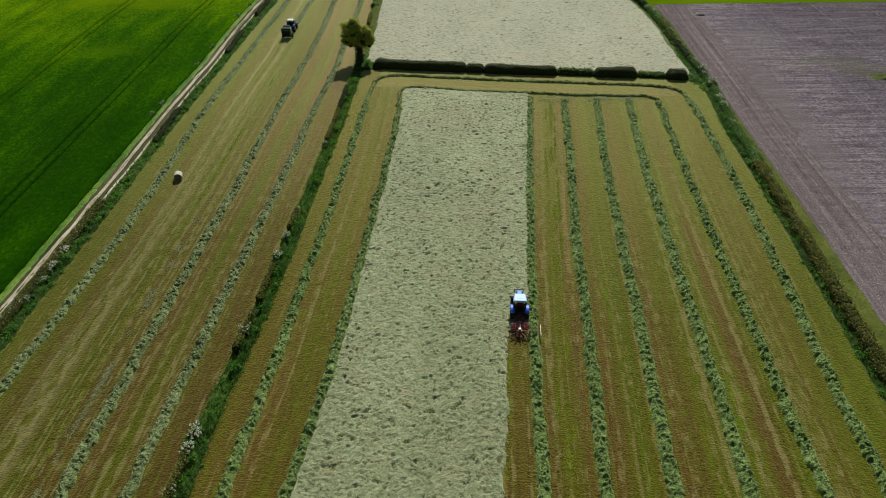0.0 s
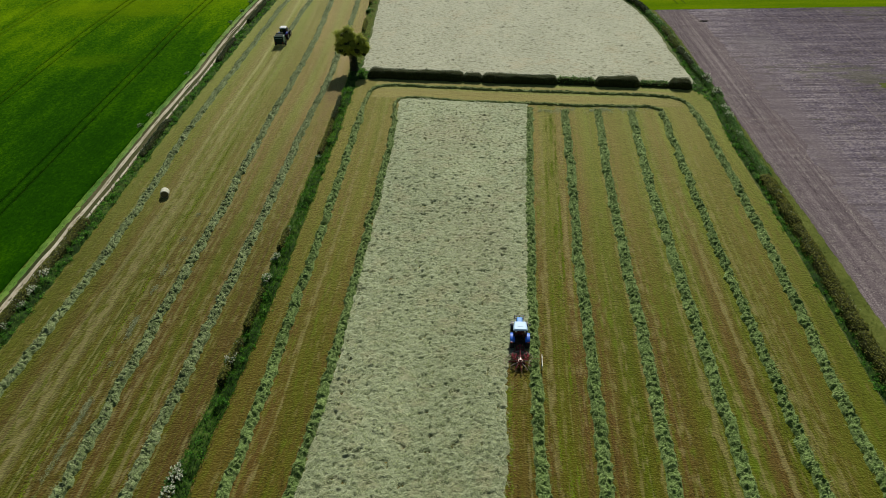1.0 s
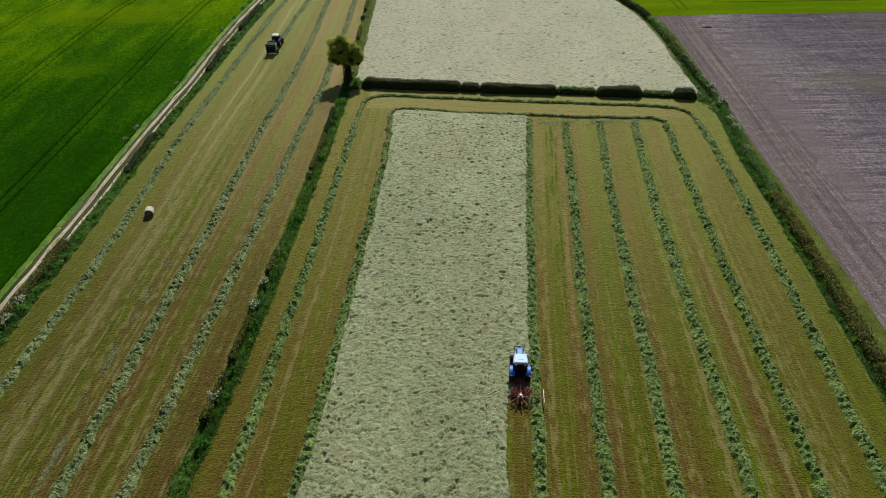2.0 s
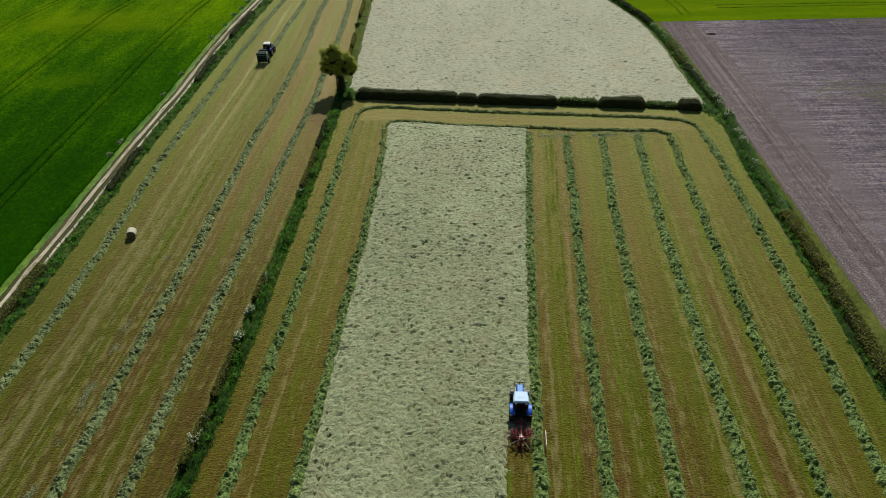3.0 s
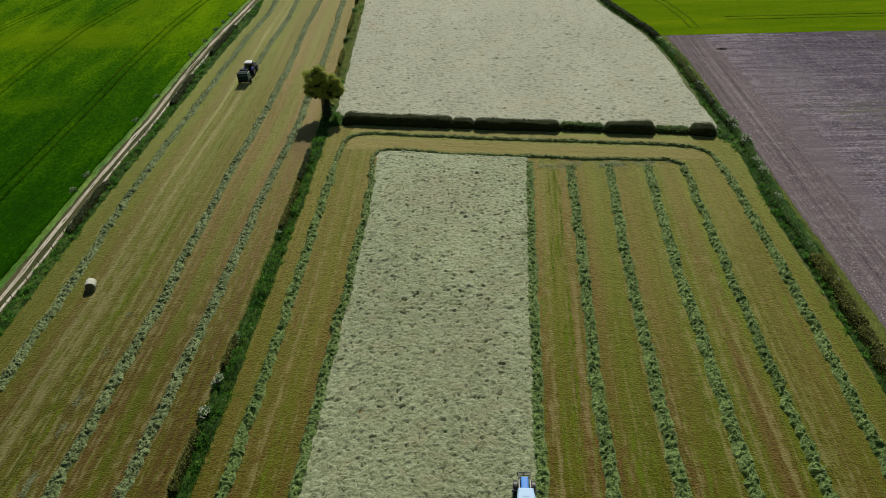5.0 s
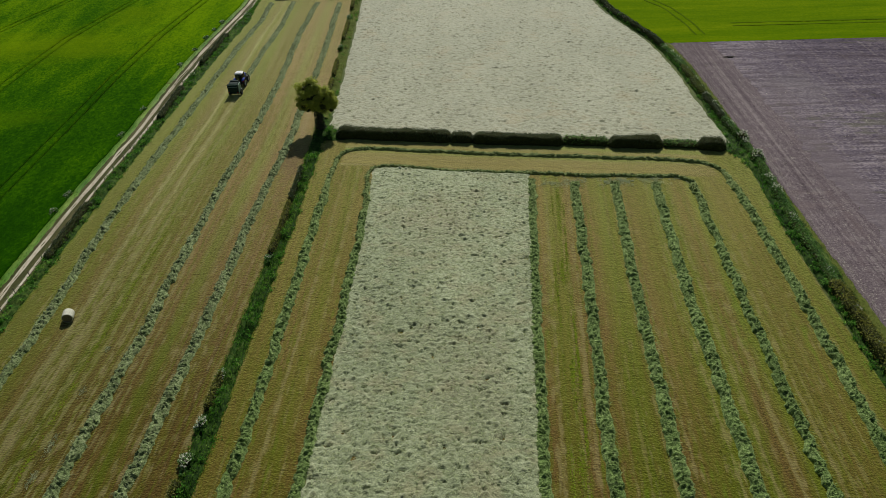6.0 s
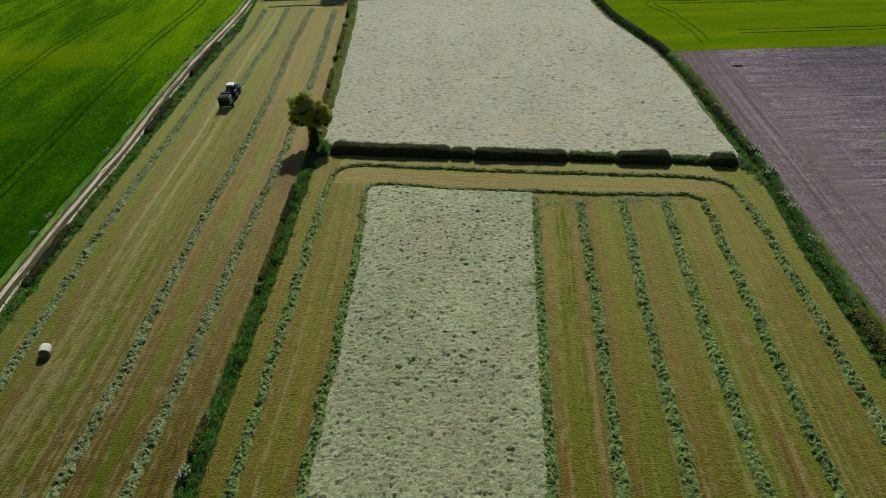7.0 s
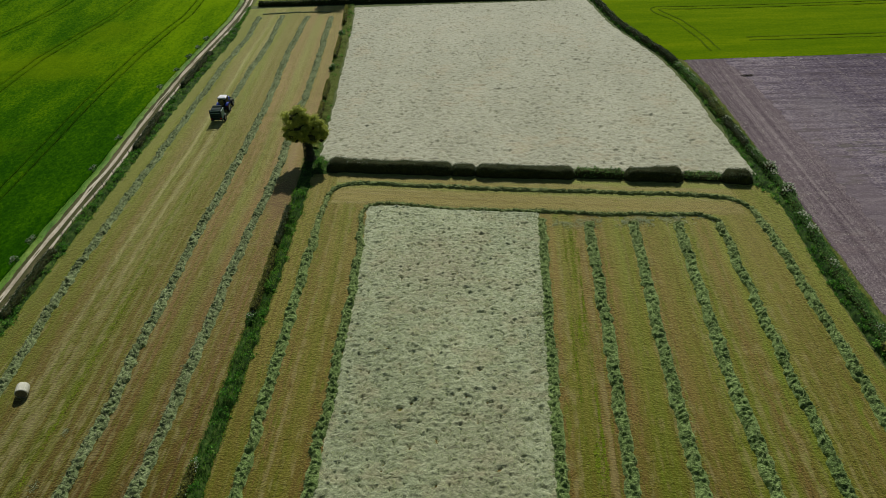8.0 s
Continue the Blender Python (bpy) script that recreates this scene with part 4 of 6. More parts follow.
# hay left lying where the rows meet the headland
def hay_scatter(x0, x1, y0, y1, n, seed):
    r = np.random.default_rng(seed)
    px, py = r.uniform(x0, x1, n), r.normal((y0 + y1) / 2, (y1 - y0) / 3.2, n)
    ok = fbm(px * 0.6, py * 0.9, seed) > 0.45
    ob = leaves("hay_scatter", np.stack([px, py, r.uniform(0.06, 0.16, n)], 1)[ok], 0.13, M_HAY_TUFT, seed=seed, flat=0.8)
    tagged(ob, "thin pale hay scattered on the headland stubble", "hay", kind="stuff")


hay_scatter(11.5, 34.5, 120.5, 122.6, 3600, 65)
hay_scatter(22.0, 32.0, 120.8, 122.4, 3600, 66)


# ---- thin lines of grass the mower missed ----
def missed_line(c, y0, y1, width, density, seed):
    r = np.random.default_rng(seed)
    m = int((y1 - y0) * density)
    y = r.uniform(y0, y1, m)
    y = y[fbm(y * 0.25, y * 0, seed, 3) + r.uniform(-0.15, 0.15, m) > 0.52]
    m = len(y)
    x = c(y) + r.normal(0, width, m)
    base = np.stack([x, y, 0.05 + stubble_relief(x, y)], 1)
    ob = leaves("missed_grass", base, 0.13, M_MISSED, seed=seed, flat=0.9)
    tagged(ob, "thin line of bright uncut grass in the stubble", "grass", kind="stuff")


def hay_line(c, y0, y1, width, density, seed, label):
    """A thin patchy line of hay left behind by the baler."""
    r = np.random.default_rng(seed)
    m = int((y1 - y0) * density)
    y = r.uniform(y0, y1, m)
    y = y[fbm(y * 0.22, y * 0, seed, 3) + r.uniform(-0.12, 0.12, m) > 0.50]
    x = c(y) + r.normal(0, width, len(y)) + 0.25 * (fbm(y * 0.5, y * 0 + 4, seed) - 0.5)
    ob = leaves("hay_residue", np.stack([x, y, r.uniform(0.05, 0.12, len(y))], 1), 0.11, M_ROW_DRY_TUFT, seed=seed, flat=0.9)
    tagged(ob, label, "hay", kind="stuff")


GREEN = curve([(0, 8.4), (41, 9.7), (57, 10.55), (68, 11.3), (85, 12.5), (100, 13.3), (119, 15.0)])
missed_line(off(GREEN, -0.2), 28, 120, 0.22, 60, 61)
missed_line(off(GREEN, 0.45), 28, 120, 0.08, 40, 63)
missed_line(off(GREEN, -1.1), 28, 118, 0.12, 22, 68)
missed_line(STRIP_E, 28, 57, 0.35, 55, 64)
V_GREEN = curve([(0, -42.6), (43, -42.0), (66, -41.9), (80, -41.7), (100, -41.5), (121, -41.1), (150, -41.0)])
missed_line(V_GREEN, 20, 135, 0.14, 28, 62)
hay_line(off(V_GREEN, 1.35), 30, 88, 0.20, 190, 67, "thin patchy line of grey hay left on stubble")


# ---- crops and soil ----
def crop_block(left, right, y0, y1, seed, step=0.5):
    ys = np.arange(y0, y1, step)
    wide = float(np.max(right(ys) - left(ys)))
    k = np.linspace(0, 1, max(int(wide / step), 3))
    k = np.concatenate([[0.0, 0.05 / wide], k[1:-1], [1 - 0.05 / wide, 1.0]])[None, :]
    cols = k.shape[1]
    X = left(ys)[:, None] * (1 - k) + right(ys)[:, None] * k
    Y = np.repeat(ys[:, None], cols, 1)
    Z = 0.17 + 0.14 * fbm(X * 0.9, Y * 0.9, seed) + 0.10 * vnoise(X * 2.3, Y * 2.3, seed + 3) + 0.12 * fbm(X * 0.06, Y * 0.06, seed + 5)
    edge = np.minimum(k, 1 - k) * wide
    Z = np.where(edge < 0.02, 0.0, Z)
    X = X + np.where(edge < 0.1, 0.12 * (vnoise(X * 0 + 1, Y * 1.3, seed + 8) - 0.5), 0)
    return fast_mesh("crop_block", np.stack([X, Y, Z], -1).reshape(-1, 3), grid_faces(len(ys), cols), M_CROP, crop)


# dark sheet standing in for the shade in the wheel gaps
tagged(sheet("crop_floor", [off(TRAM, -91.0), TRAM, off(LANE, -1.6)], -60, 262, 0.02, M_CROP_FLOOR, step=4), "dark sheet under the crop, painted as tramline shade", "ground", kind="structure")
crop = tagged(new("cereal_crop"), "dark green young cereal crop crossed by tractor tramlines", "crop", kind="stuff")
borders = [off(LANE, -1.6)]
for shift in (0, -22.0, -44.0, -66.0):
    for wheel in (0.95, -0.95):
        bend = (lambda sh: lambda y: TRAM(y) + sh * (1 - 0.004 * np.clip(y - 190, 0, 40)))(shift)
        borders.append((lambda f, d: [off(f, d + 0.22), off(f, d - 0.22)])(bend, wheel))
edges = [borders[0]] + [c for pair in borders[1:] for c in pair] + [off(TRAM, -90.0)]
for k in range(0, len(edges), 2):
    crop_block(edges[k + 1], edges[k], -60, 262, 300 + k, 0.55 if k < 5 else 0.8)

def soil_relief(x, y):
    return (0.10 * fbm(x * 0.9, y * 1.3, 77) + 0.10 * fbm(x * 0.10, y * 1.1, 78, 2)) * np.clip((x - SOIL_W(y)) / 2.0, 0, 1)


def soil_turn(y):
    """Where the headland passes end and the tilled rows begin."""
    return SOIL_W(y) + 8.0 + 2.2 * (fbm(y * 0.12, y * 0, 79) - 0.5) + 1.2 * (vnoise(y * 0.9, y * 0, 80) - 0.5)


tagged(sheet("soil_headland", [SOIL_W, soil_turn], -60, 177.6, 0.03, M_SOIL_EDGE, step=0.6, sub=24, relief=soil_relief), "paler pinkish soil headland with wheel streaks", "field", kind="structure")
tagged(sheet("soil_field", [soil_turn] + [(lambda d: lambda y: SOIL_W(y) * 0 + d)(d) for d in (62, 75, 95, 120, 160)], -60, 177.6, 0.03, M_SOIL, step=0.35, sub=25, relief=soil_relief), "tilled purple-brown bare soil with pale streaks", "field", kind="structure")
rng = np.random.default_rng(5)
n = 26000
cy = rng.uniform(30, 178, n)
cx = SOIL_W(cy) + 0.5 + 46 * rng.random(n) ** 2.2
keep = fbm(cx * 0.35, cy * 0.06, 71) + 0.25 * vnoise(cx * 0.1, cy * 0.1, 72) > 0.55
# wheelings have turned some of the stones up in lines along the hedge
lines = rng.choice([1.2, 2.9, 4.7, 6.6, 10.4, 17.0, 19.2], n) + rng.normal(0, 0.22, n)
in_line = rng.random(n) < 0.4
cx = np.where(in_line, SOIL_W(cy) + lines, cx)
keep = np.where(in_line, fbm(cy * 0.15, lines, 73) > 0.48, keep)
leaves("soil_clods", np.stack([cx, cy, np.full(n, 0.12)], 1)[keep], rng.uniform(0.06, 0.19, n)[keep], M_CLOD, seed=6, flat=0.8)
tagged(bpy.data.objects["soil_clods"], "pale clods and chaff lying on tilled soil", "clods", kind="stuff")
bm = bmesh.new()
bmesh.ops.create_icosphere(bm, subdivisions=3, radius=1.0)
for v in bm.verts:
    k = 0.8 + 0.5 * noise.noise(v.co * 2.0)
    v.co = Vector((v.co.x * 1.5 * k, v.co.y * 0.55 * k, max(-0.05, v.co.z * 0.35 * k)))
heap = tagged(part("manure_heap", bm, M_DUNG), "low dark manure heap on tilled soil", "heap")
heap.location = (55.6, 168.9, 0.05)
FAR_W = curve([(176, 45.0), (179.5, 44.6), (182, 43.4), (188, 41.2), (198, 38.4), (206, 37.0), (224, 35.0), (262, 32)])
tagged(sheet("far_crop", [FAR_W] + [(lambda d: lambda y: y * 0 + d)(d) for d in (56, 75, 95, 120, 170)], 177.6, 262, 0.06, M_CROP_FAR, step=0.7, sub=22,
             relief=lambda x, y: (0.12 * fbm(x * 0.8, y * 0.8, 87) + 0.05 * vnoise(x * 2.0, y * 2.0, 88)) * np.clip((x - FAR_W(y)) / 3, 0, 1) - 0.05 * (x < FAR_W(y) + 0.1)), "bright yellow-green crop beyond the tilled field", "crop", kind="structure")


tagged(sheet("far_pasture", [lambda y: y * 0 - 52.5, lambda y: y * 0 - 20, lambda y: y * 0 + 34], 223.5, 275, 0.03, M_PASTURE, step=3, sub=8), "sunlit pasture beyond the far hedge", "field", kind="structure")


def wheel_line(points, seed):
    """A pair of flattened wheel tracks through the far crop."""
    path, at = resample(points, 0.6)
    side = side_of(path)
    for d in (-0.95, 0.95):
        lat = d + np.array([-0.2, 0.2])[None, :] + 0.15 * (vnoise(at * 0.4, at * 0 + d, seed)[:, None] - 0.5)
        X, Y = path[:, :1] + side[:, :1] * lat, path[:, 1:] + side[:, 1:] * lat
        tagged(fast_mesh("tramline", np.stack([X, Y, np.full_like(X, 0.2)], -1).reshape(-1, 3), grid_faces(*X.shape), M_TRAM), "dark wheel track pressed into bright crop", "track", kind="structure")


wheel_line([(160, 208.5), (90, 208.8), (56, 209.6), (50, 210.2), (47.6, 209.4), (48.2, 206.6), (50.4, 202), (51.7, 196.8), (53.0, 189), (53.6, 182)], 91)
wheel_line([(160, 187.5), (100, 187.8), (62, 188.1)], 92)


# ---- hedges, verges, shrubs ----
def verge(name, left, right, y0, y1, height, seed, density, label, tall=(0.25, 0.6), mat=None, bed_mat=None, weeds=0, dark_band=None):
    ys = np.arange(y0, y1, 0.3)
    wide = float(np.mean(right(ys) - left(ys)))
    cols = max(int(wide / 0.28), 5)
    k = np.linspace(0, 1, cols)[None, :]
    X = left(ys)[:, None] * (1 - k) + right(ys)[:, None] * k
    Y = np.repeat(ys[:, None], cols, 1)
    X = X + (np.abs(2 * k - 1) ** 3) * 0.7 * (fbm(X * 0.3, Y * 0.8, seed) - 0.5)
    prof = np.clip(1 - np.abs(2 * k - 1) ** 3, 0, 1)
    Z = 0.01 + prof * height * np.clip(2.6 * fbm(X * 0.8, Y * 0.8, seed + 2) - 0.5, 0.05, 2)
    # flat bare band; its dark turf stands in for shade beside the hedge
    if dark_band:
        Z = np.where((k > dark_band[0]) & (k < dark_band[1]), 0.012, Z)
    bed = fast_mesh(name, np.stack([X, Y, Z], -1).reshape(-1, 3), grid_faces(len(ys), cols), bed_mat or M_ROUGH)
    tagged(bed, label, "grass", kind="stuff")
    r = np.random.default_rng(seed)
    m = int(wide * (y1 - y0) * density)
    i, j = r.integers(0, len(ys), m), r.integers(0, cols, m)
    base = np.stack([X[i, j] + r.uniform(-0.15, 0.15, m), Y[i, j] + r.uniform(-0.15, 0.15, m), Z[i, j] - 0.03], 1)
    if dark_band:
        base = base[(j < dark_band[0] * cols) | (j > dark_band[1] * cols)]
        m = len(base)
    d = np.stack([r.normal(0, 0.5, m), r.normal(0, 0.5, m), np.ones(m)], 1)
    blades("grass_blades", base, d, r.uniform(*tall, m), r.uniform(0.035, 0.08, m), mat or M_BLADE, bed, seed=seed)
    if weeds:
        # clumps of broad-leaved weeds standing out of the grass
        q = int(wide * (y1 - y0) * weeds / 34)
        i, j = r.integers(0, len(ys), q), r.integers(int((dark_band[1] if dark_band else 0) * cols), cols, q)
        tall_q, wide_q = r.uniform(0.2, 0.7, q), r.uniform(0.12, 0.30, q)
        c = np.repeat(np.stack([X[i, j], Y[i, j], Z[i, j]], 1), 34, 0)
        d = r.normal(0, 1, (34 * q, 3)) * np.repeat(wide_q, 34)[:, None]
        d[:, 2] = np.abs(r.normal(0, 0.45, 34 * q)) * np.repeat(tall_q, 34)
        leaves("weed_leaves", c + d, 0.17, M_LUSH, bed, "dark lush weed leaves", seed=seed + 5, flat=0.4)
    return bed


verge("rough_verge", off(HEDGE_W, -1.0), off(HEDGE_W, 1.0), -60, 132.5, 0.6, 201, 75, "rough dark green weeds and grass strip between two hay fields", weeds=13, dark_band=(0.22, 0.42))
# kept low so lit weeds don't cover the oak's cast shadow
verge("rough_verge", off(HEDGE_W, -1.0), off(HEDGE_W, 1.2), 132, 146, 0.25, 212, 40, "low grass under a lone oak, kept short to show its shadow", (0.15, 0.35), M_BLADE, weeds=6)
verge("rough_verge", off(HEDGE_W, -0.9), off(HEDGE_W, 1.0), 145, 221, 0.35, 211, 40, "lighter green grass and weeds between two hay fields", (0.2, 0.45), M_BLADE_PALE, M_VERGE, weeds=10)
verge("rough_verge", off(LANE, 2.3), off(FIELD_W, 0.35), -60, 222, 0.45, 202, 22, "rough dark green weeds on the bank beside the dirt lane", weeds=32)
verge("rough_verge", lambda y: HEDGE_E(y) - 1.35 - 2.0 * np.exp(-((y - 131) / 4.0) ** 2) + 0.5 * np.clip((y - 140) / 10, 0, 1), off(HEDGE_E, 0.5), -60, 221, 0.45, 203, 26, "lush dark green weeds along the foot of a hedge", weeds=40)
verge("rough_verge", off(HEDGE_E, 0.2), lambda y: np.minimum(HEDGE_E(y) + 2.0, SOIL_W(y) - 0.2), 92, 176, 0.3, 207, 30, "bright green grass on the soil side of a hedge", (0.15, 0.35))
verge("field_margin", off(HEDGE_E, 0.6), lambda y: np.maximum(SOIL_W(y) + 0.2, HEDGE_E(y) + 1.2), -60, 178, 0.12, 204, 22, "short olive grass margin beside tilled soil", (0.1, 0.25), M_BLADE_SHORT, M_VERGE)
verge("rough_verge", off(LANE, -1.7), off(LANE, -0.4), -60, 240, 0.2, 205, 26, "weedy grass edge between crop and lane", (0.12, 0.3), M_BLADE, M_BLADE)
verge("rough_verge", lambda y: HEDGE_W(y) + 0.9, lambda y: HEDGE_W(y) + 3.4, 136.8, 142.5, 0.3, 206, 40, "rough bright grass round the foot of a tree", (0.2, 0.45), weeds=20)
verge("grass_patch", lambda y: y * 0 + 77.6, lambda y: y * 0 + 92.0, 129.6, 132.0, 0.45, 208, 26, "small unploughed patch of olive grass in tilled soil", (0.1, 0.25), M_BLADE_SHORT, M_VERGE)


def hedge(points, width, height, seed, label, mat, leaf=0.2, per_m=150, blossom=0, group=""):
    """A hedge section: a lumpy dark core along a line, clad in leaves."""
    path, at = resample(points, 0.35)
    side = side_of(path)
    ang = np.linspace(0, math.pi, 11)
    A = np.repeat(ang[None, :], len(at), 0)
    ends = np.clip(np.minimum(at, at[-1] - at) / (0.38 * width), 0.12, 1) ** 0.5
    L = at[:, None]
    lump = 0.72 + 0.55 * fbm(L * 0.55 + 0 * A, A * 1.5, seed, 3)
    c, s = np.cos(A), np.sin(A)
    boxy = 1 / (np.abs(c) ** 4 + np.abs(s) ** 4) ** 0.25
    lat = 0.5 * width * c * boxy * lump * ends[:, None]
    up = height * s * boxy * (0.8 + 0.4 * fbm(L * 0.4 + 0 * A, A, seed + 7)) * lump ** 0.4 * ends[:, None]
    X, Y = path[:, :1] + side[:, :1] * lat, path[:, 1:] + side[:, 1:] * lat
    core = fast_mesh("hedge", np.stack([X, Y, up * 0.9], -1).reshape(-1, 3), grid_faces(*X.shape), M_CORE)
    tagged(core, label, "hedge", group)
    r = np.random.default_rng(seed)
    m = int(at[-1] * per_m * 0.8)
    i, j = r.integers(0, len(at) - 1, m), r.integers(0, 10, m)
    fi, fj = r.random((m, 1)), r.random((m, 1))
    P = np.stack([X, Y, up], -1)
    c0 = (P[i, j] * (1 - fi) + P[i + 1, j] * fi) * (1 - fj) + (P[i, j + 1] * (1 - fi) + P[i + 1, j + 1] * fi) * fj + r.normal(0, 0.5 * leaf, (m, 3))
    c0[:, 2] = np.maximum(c0[:, 2], 0.08)
    leaves("foliage", c0, leaf, mat, core, seed=seed, flat=0.45)
    if blossom:
        m = int(at[-1] * blossom)
        spans = fbm(at * 0.35, at * 0, seed + 30) > 0.5
        spans = np.nonzero(spans)[0] if spans.any() else np.arange(len(at))
        i, j = r.choice(spans, m), r.integers(3, 10, m)
        c0 = np.stack([X[i, j], Y[i, j], up[i, j] + 0.06], 1) + r.normal(0, 0.12, (m, 3))
        leaves("blossom", c0, 0.11, M_BLOSSOM, core, "white hawthorn blossom", seed=seed + 1, flat=0.6)
    return core


def shrub(x, y, w, h, seed, label, mat, blossom=0, category="shrub", group="shrubs", leaf=0.19, n=900):
    r = np.random.default_rng(seed)
    bm = bmesh.new()
    for q in range(4):
        made = bmesh.ops.create_icosphere(bm, subdivisions=2, radius=1.0)["verts"]
        a, far = q * 1.9 + seed, 0.0 if q == 0 else 0.3
        s = (1.0, 0.72, 0.62, 0.55)[q]
        for v in made:
            k = s * (0.75 + 0.5 * noise.noise(v.co * 1.7 + Vector((seed, q, 0))))
            v.co = Vector((v.co.x * w * 0.36 * k + far * w * math.cos(a), v.co.y * w * 0.62 * k + 1.8 * far * w * math.sin(a), h * 0.38 * s + v.co.z * h * 0.42 * k))
    pts = np.array([tuple(v.co) for v in bm.verts])
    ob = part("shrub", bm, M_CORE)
    ob.location = (x, y, 0)
    tagged(ob, label, category, group)
    i = r.integers(0, len(pts), n)
    c0 = pts[i] * r.uniform(0.95, 1.3, (n, 1)) + r.normal(0, 0.05, (n, 3))
    c0[:, 2] = np.maximum(c0[:, 2], 0.06)
    leaves("foliage", c0, leaf, mat, ob, seed=seed, flat=0.45)
    if blossom:
        top = pts[pts[:, 2] > h * 0.45]
        blossom = int(blossom * 1.6)
        i = r.integers(0, len(top), blossom)
        leaves("blossom", top[i] * r.uniform(1.08, 1.34, (blossom, 1)) + r.normal(0, 0.06, (blossom, 3)), 0.11, M_BLOSSOM, ob, "clusters of white blossom", seed=seed + 1, flat=0.6)
    return ob


# the clipped hedge across the field, in sections with gaps
def north_run(x0, x1, back=1.0, n=6):
    return [(x, float(north_line(x)) + back + 0.012 * (x + 20)) for x in np.linspace(x0, x1, n)]


CLIPPED = "clipped dark hawthorn hedge section, backlit, between hay fields"
# widened southward: the dark face stands in for the hedge's cast shadow
for k, (x0, x1, w, h) in enumerate(((-21.0, -0.6, 2.2, 1.6), (-1.5, 2.9, 2.0, 1.5), (2.2, 17.8, 2.2, 1.55), (24.6, 33.6, 2.3, 1.65), (38.6, 43.2, 2.2, 1.6))):
    hedge(north_run(x0, x1, 0.75), w, h + 0.15, 400 + k, CLIPPED, M_LEAF_DARK, 0.11, 420, blossom=3 if k == 0 else 0, group="cross hedge")
for k, (x0, x1) in enumerate(((17.2, 25.2), (33.2, 39.2))):
    hedge(north_run(x0, x1, 1.1, 5), 1.7, 1.25 - 0.35 * k, 420 + k, "low gappy green regrowth in the cross hedge", M_LEAF_GREEN, 0.2, 130, group="cross hedge")
# the far hedge
hedge([(x, 222.6 - 0.03 * (x + 27)) for x in np.linspace(-51, 33, 12)], 1.1, 1.1, 430, "dark hedge closing the far end of the fields", M_LEAF_DARK, 0.24, 120)
# the eastern hedge
EAST_BITS = [(-60, 63, 1.7, 1.4, M_LEAF_BROWN, 0), (62, 84, 1.7, 1.3, M_LEAF_BROWN, 2), (83, 97.5, 1.6, 1.4, M_LEAF_BROWN, 0), (96, 118.5, 1.2, 1.0, M_LEAF_GREEN, 0), (118, 134, 1.1, 0.9, M_LEAF_GREEN, 0), (133.6, 141, 1.2, 1.2, M_LEAF_GREEN, 4), (140.6, 151, 1.1, 1.2, M_LEAF_DARK, 2), (150.4, 164, 1.2, 1.2, M_LEAF_OLIVE, 2), (163.6, 176, 1.1, 1.1, M_LEAF_GREEN, 4), (175, 218, 1.2, 1.2, M_LEAF_DARK, 3)]
for k, (y0, y1, w, h, m, b) in enumerate(EAST_BITS):
    hedge(run(off(HEDGE_E, 0.05), y0, y1 - 0.3, 8), w, h, 440 + k, "olive brown flailed hedge beside tilled soil" if m in (M_LEAF_BROWN, M_LEAF_OLIVE) else "green unclipped hedge beside hay field", m, 0.17, 260, blossom=b, group="eastern hedge")
for k, (y, w, h, b) in enumerate(((110.3, 1.8, 1.3, 200), (117.6, 2.0, 1.5, 220), (120.8, 1.8, 1.4, 280), (127.3, 2.2, 1.9, 320), (133.3, 2.4, 2.0, 260), (146, 1.8, 1.5, 120), (157, 1.7, 1.4, 120), (167, 1.7, 1.5, 120), (170.5, 1.6, 1.4, 140), (99, 1.6, 1.2, 90), (138, 1.8, 1.5, 180), (142.5, 1.5, 1.4, 90), (150, 1.6, 1.4, 110), (153.5, 1.4, 1.3, 60), (161.5, 1.6, 1.4, 130), (174, 1.5, 1.3, 120), (91.5, 1.4, 1.5, 150), (86.1, 1.4, 1.5, 170))):
    shrub(float(HEDGE_E(y)) + 0.2, y, w, h, 470 + k, "hawthorn bush dotted with white blossom in a hedge", M_LEAF_GREEN, b)
# the hedge between the two hay fields: stretches of flailed thorn, gaps, white bushes
for k, (y0, y1, m) in enumerate(((34, 41, M_LEAF_BROWN), (54, 61, M_LEAF_BROWN), (62.5, 70, M_LEAF_BROWN), (78, 83.5, M_LEAF_BROWN), (104, 117, M_LEAF_BROWN), (117, 127, M_LEAF_DARK), (150, 162, M_LEAF_BROWN), (163, 172, M_LEAF_BROWN), (184, 196, M_LEAF_BROWN), (206, 218, M_LEAF_BROWN))):
    hedge(run(off(HEDGE_W, -0.6), y0, y1, 6), 0.75, 1.25, 500 + k, "thin brown flailed thorn hedge in rough grass", m, 0.15, 220, group="field hedge")
for k, (y, w, h, b) in enumerate(((36.0, 1.3, 1.4, 200), (40.6, 1.6, 1.6, 300), (42.6, 1.6, 1.7, 320), (57.3, 1.4, 1.5, 240), (60, 1.0, 1.2, 90), (71.9, 1.4, 1.4, 180), (76.5, 1.2, 1.3, 140), (80.2, 1.2, 1.2, 130), (83.0, 1.1, 1.2, 60), (103.5, 1.2, 1.2, 40), (179, 1.3, 1.5, 30), (199, 1.4, 1.5, 30))):
    shrub(float(HEDGE_W(y)) - 0.6, y, w, h, 530 + k, "hawthorn bush with white blossom in rough grass", M_LEAF_GREEN, b)
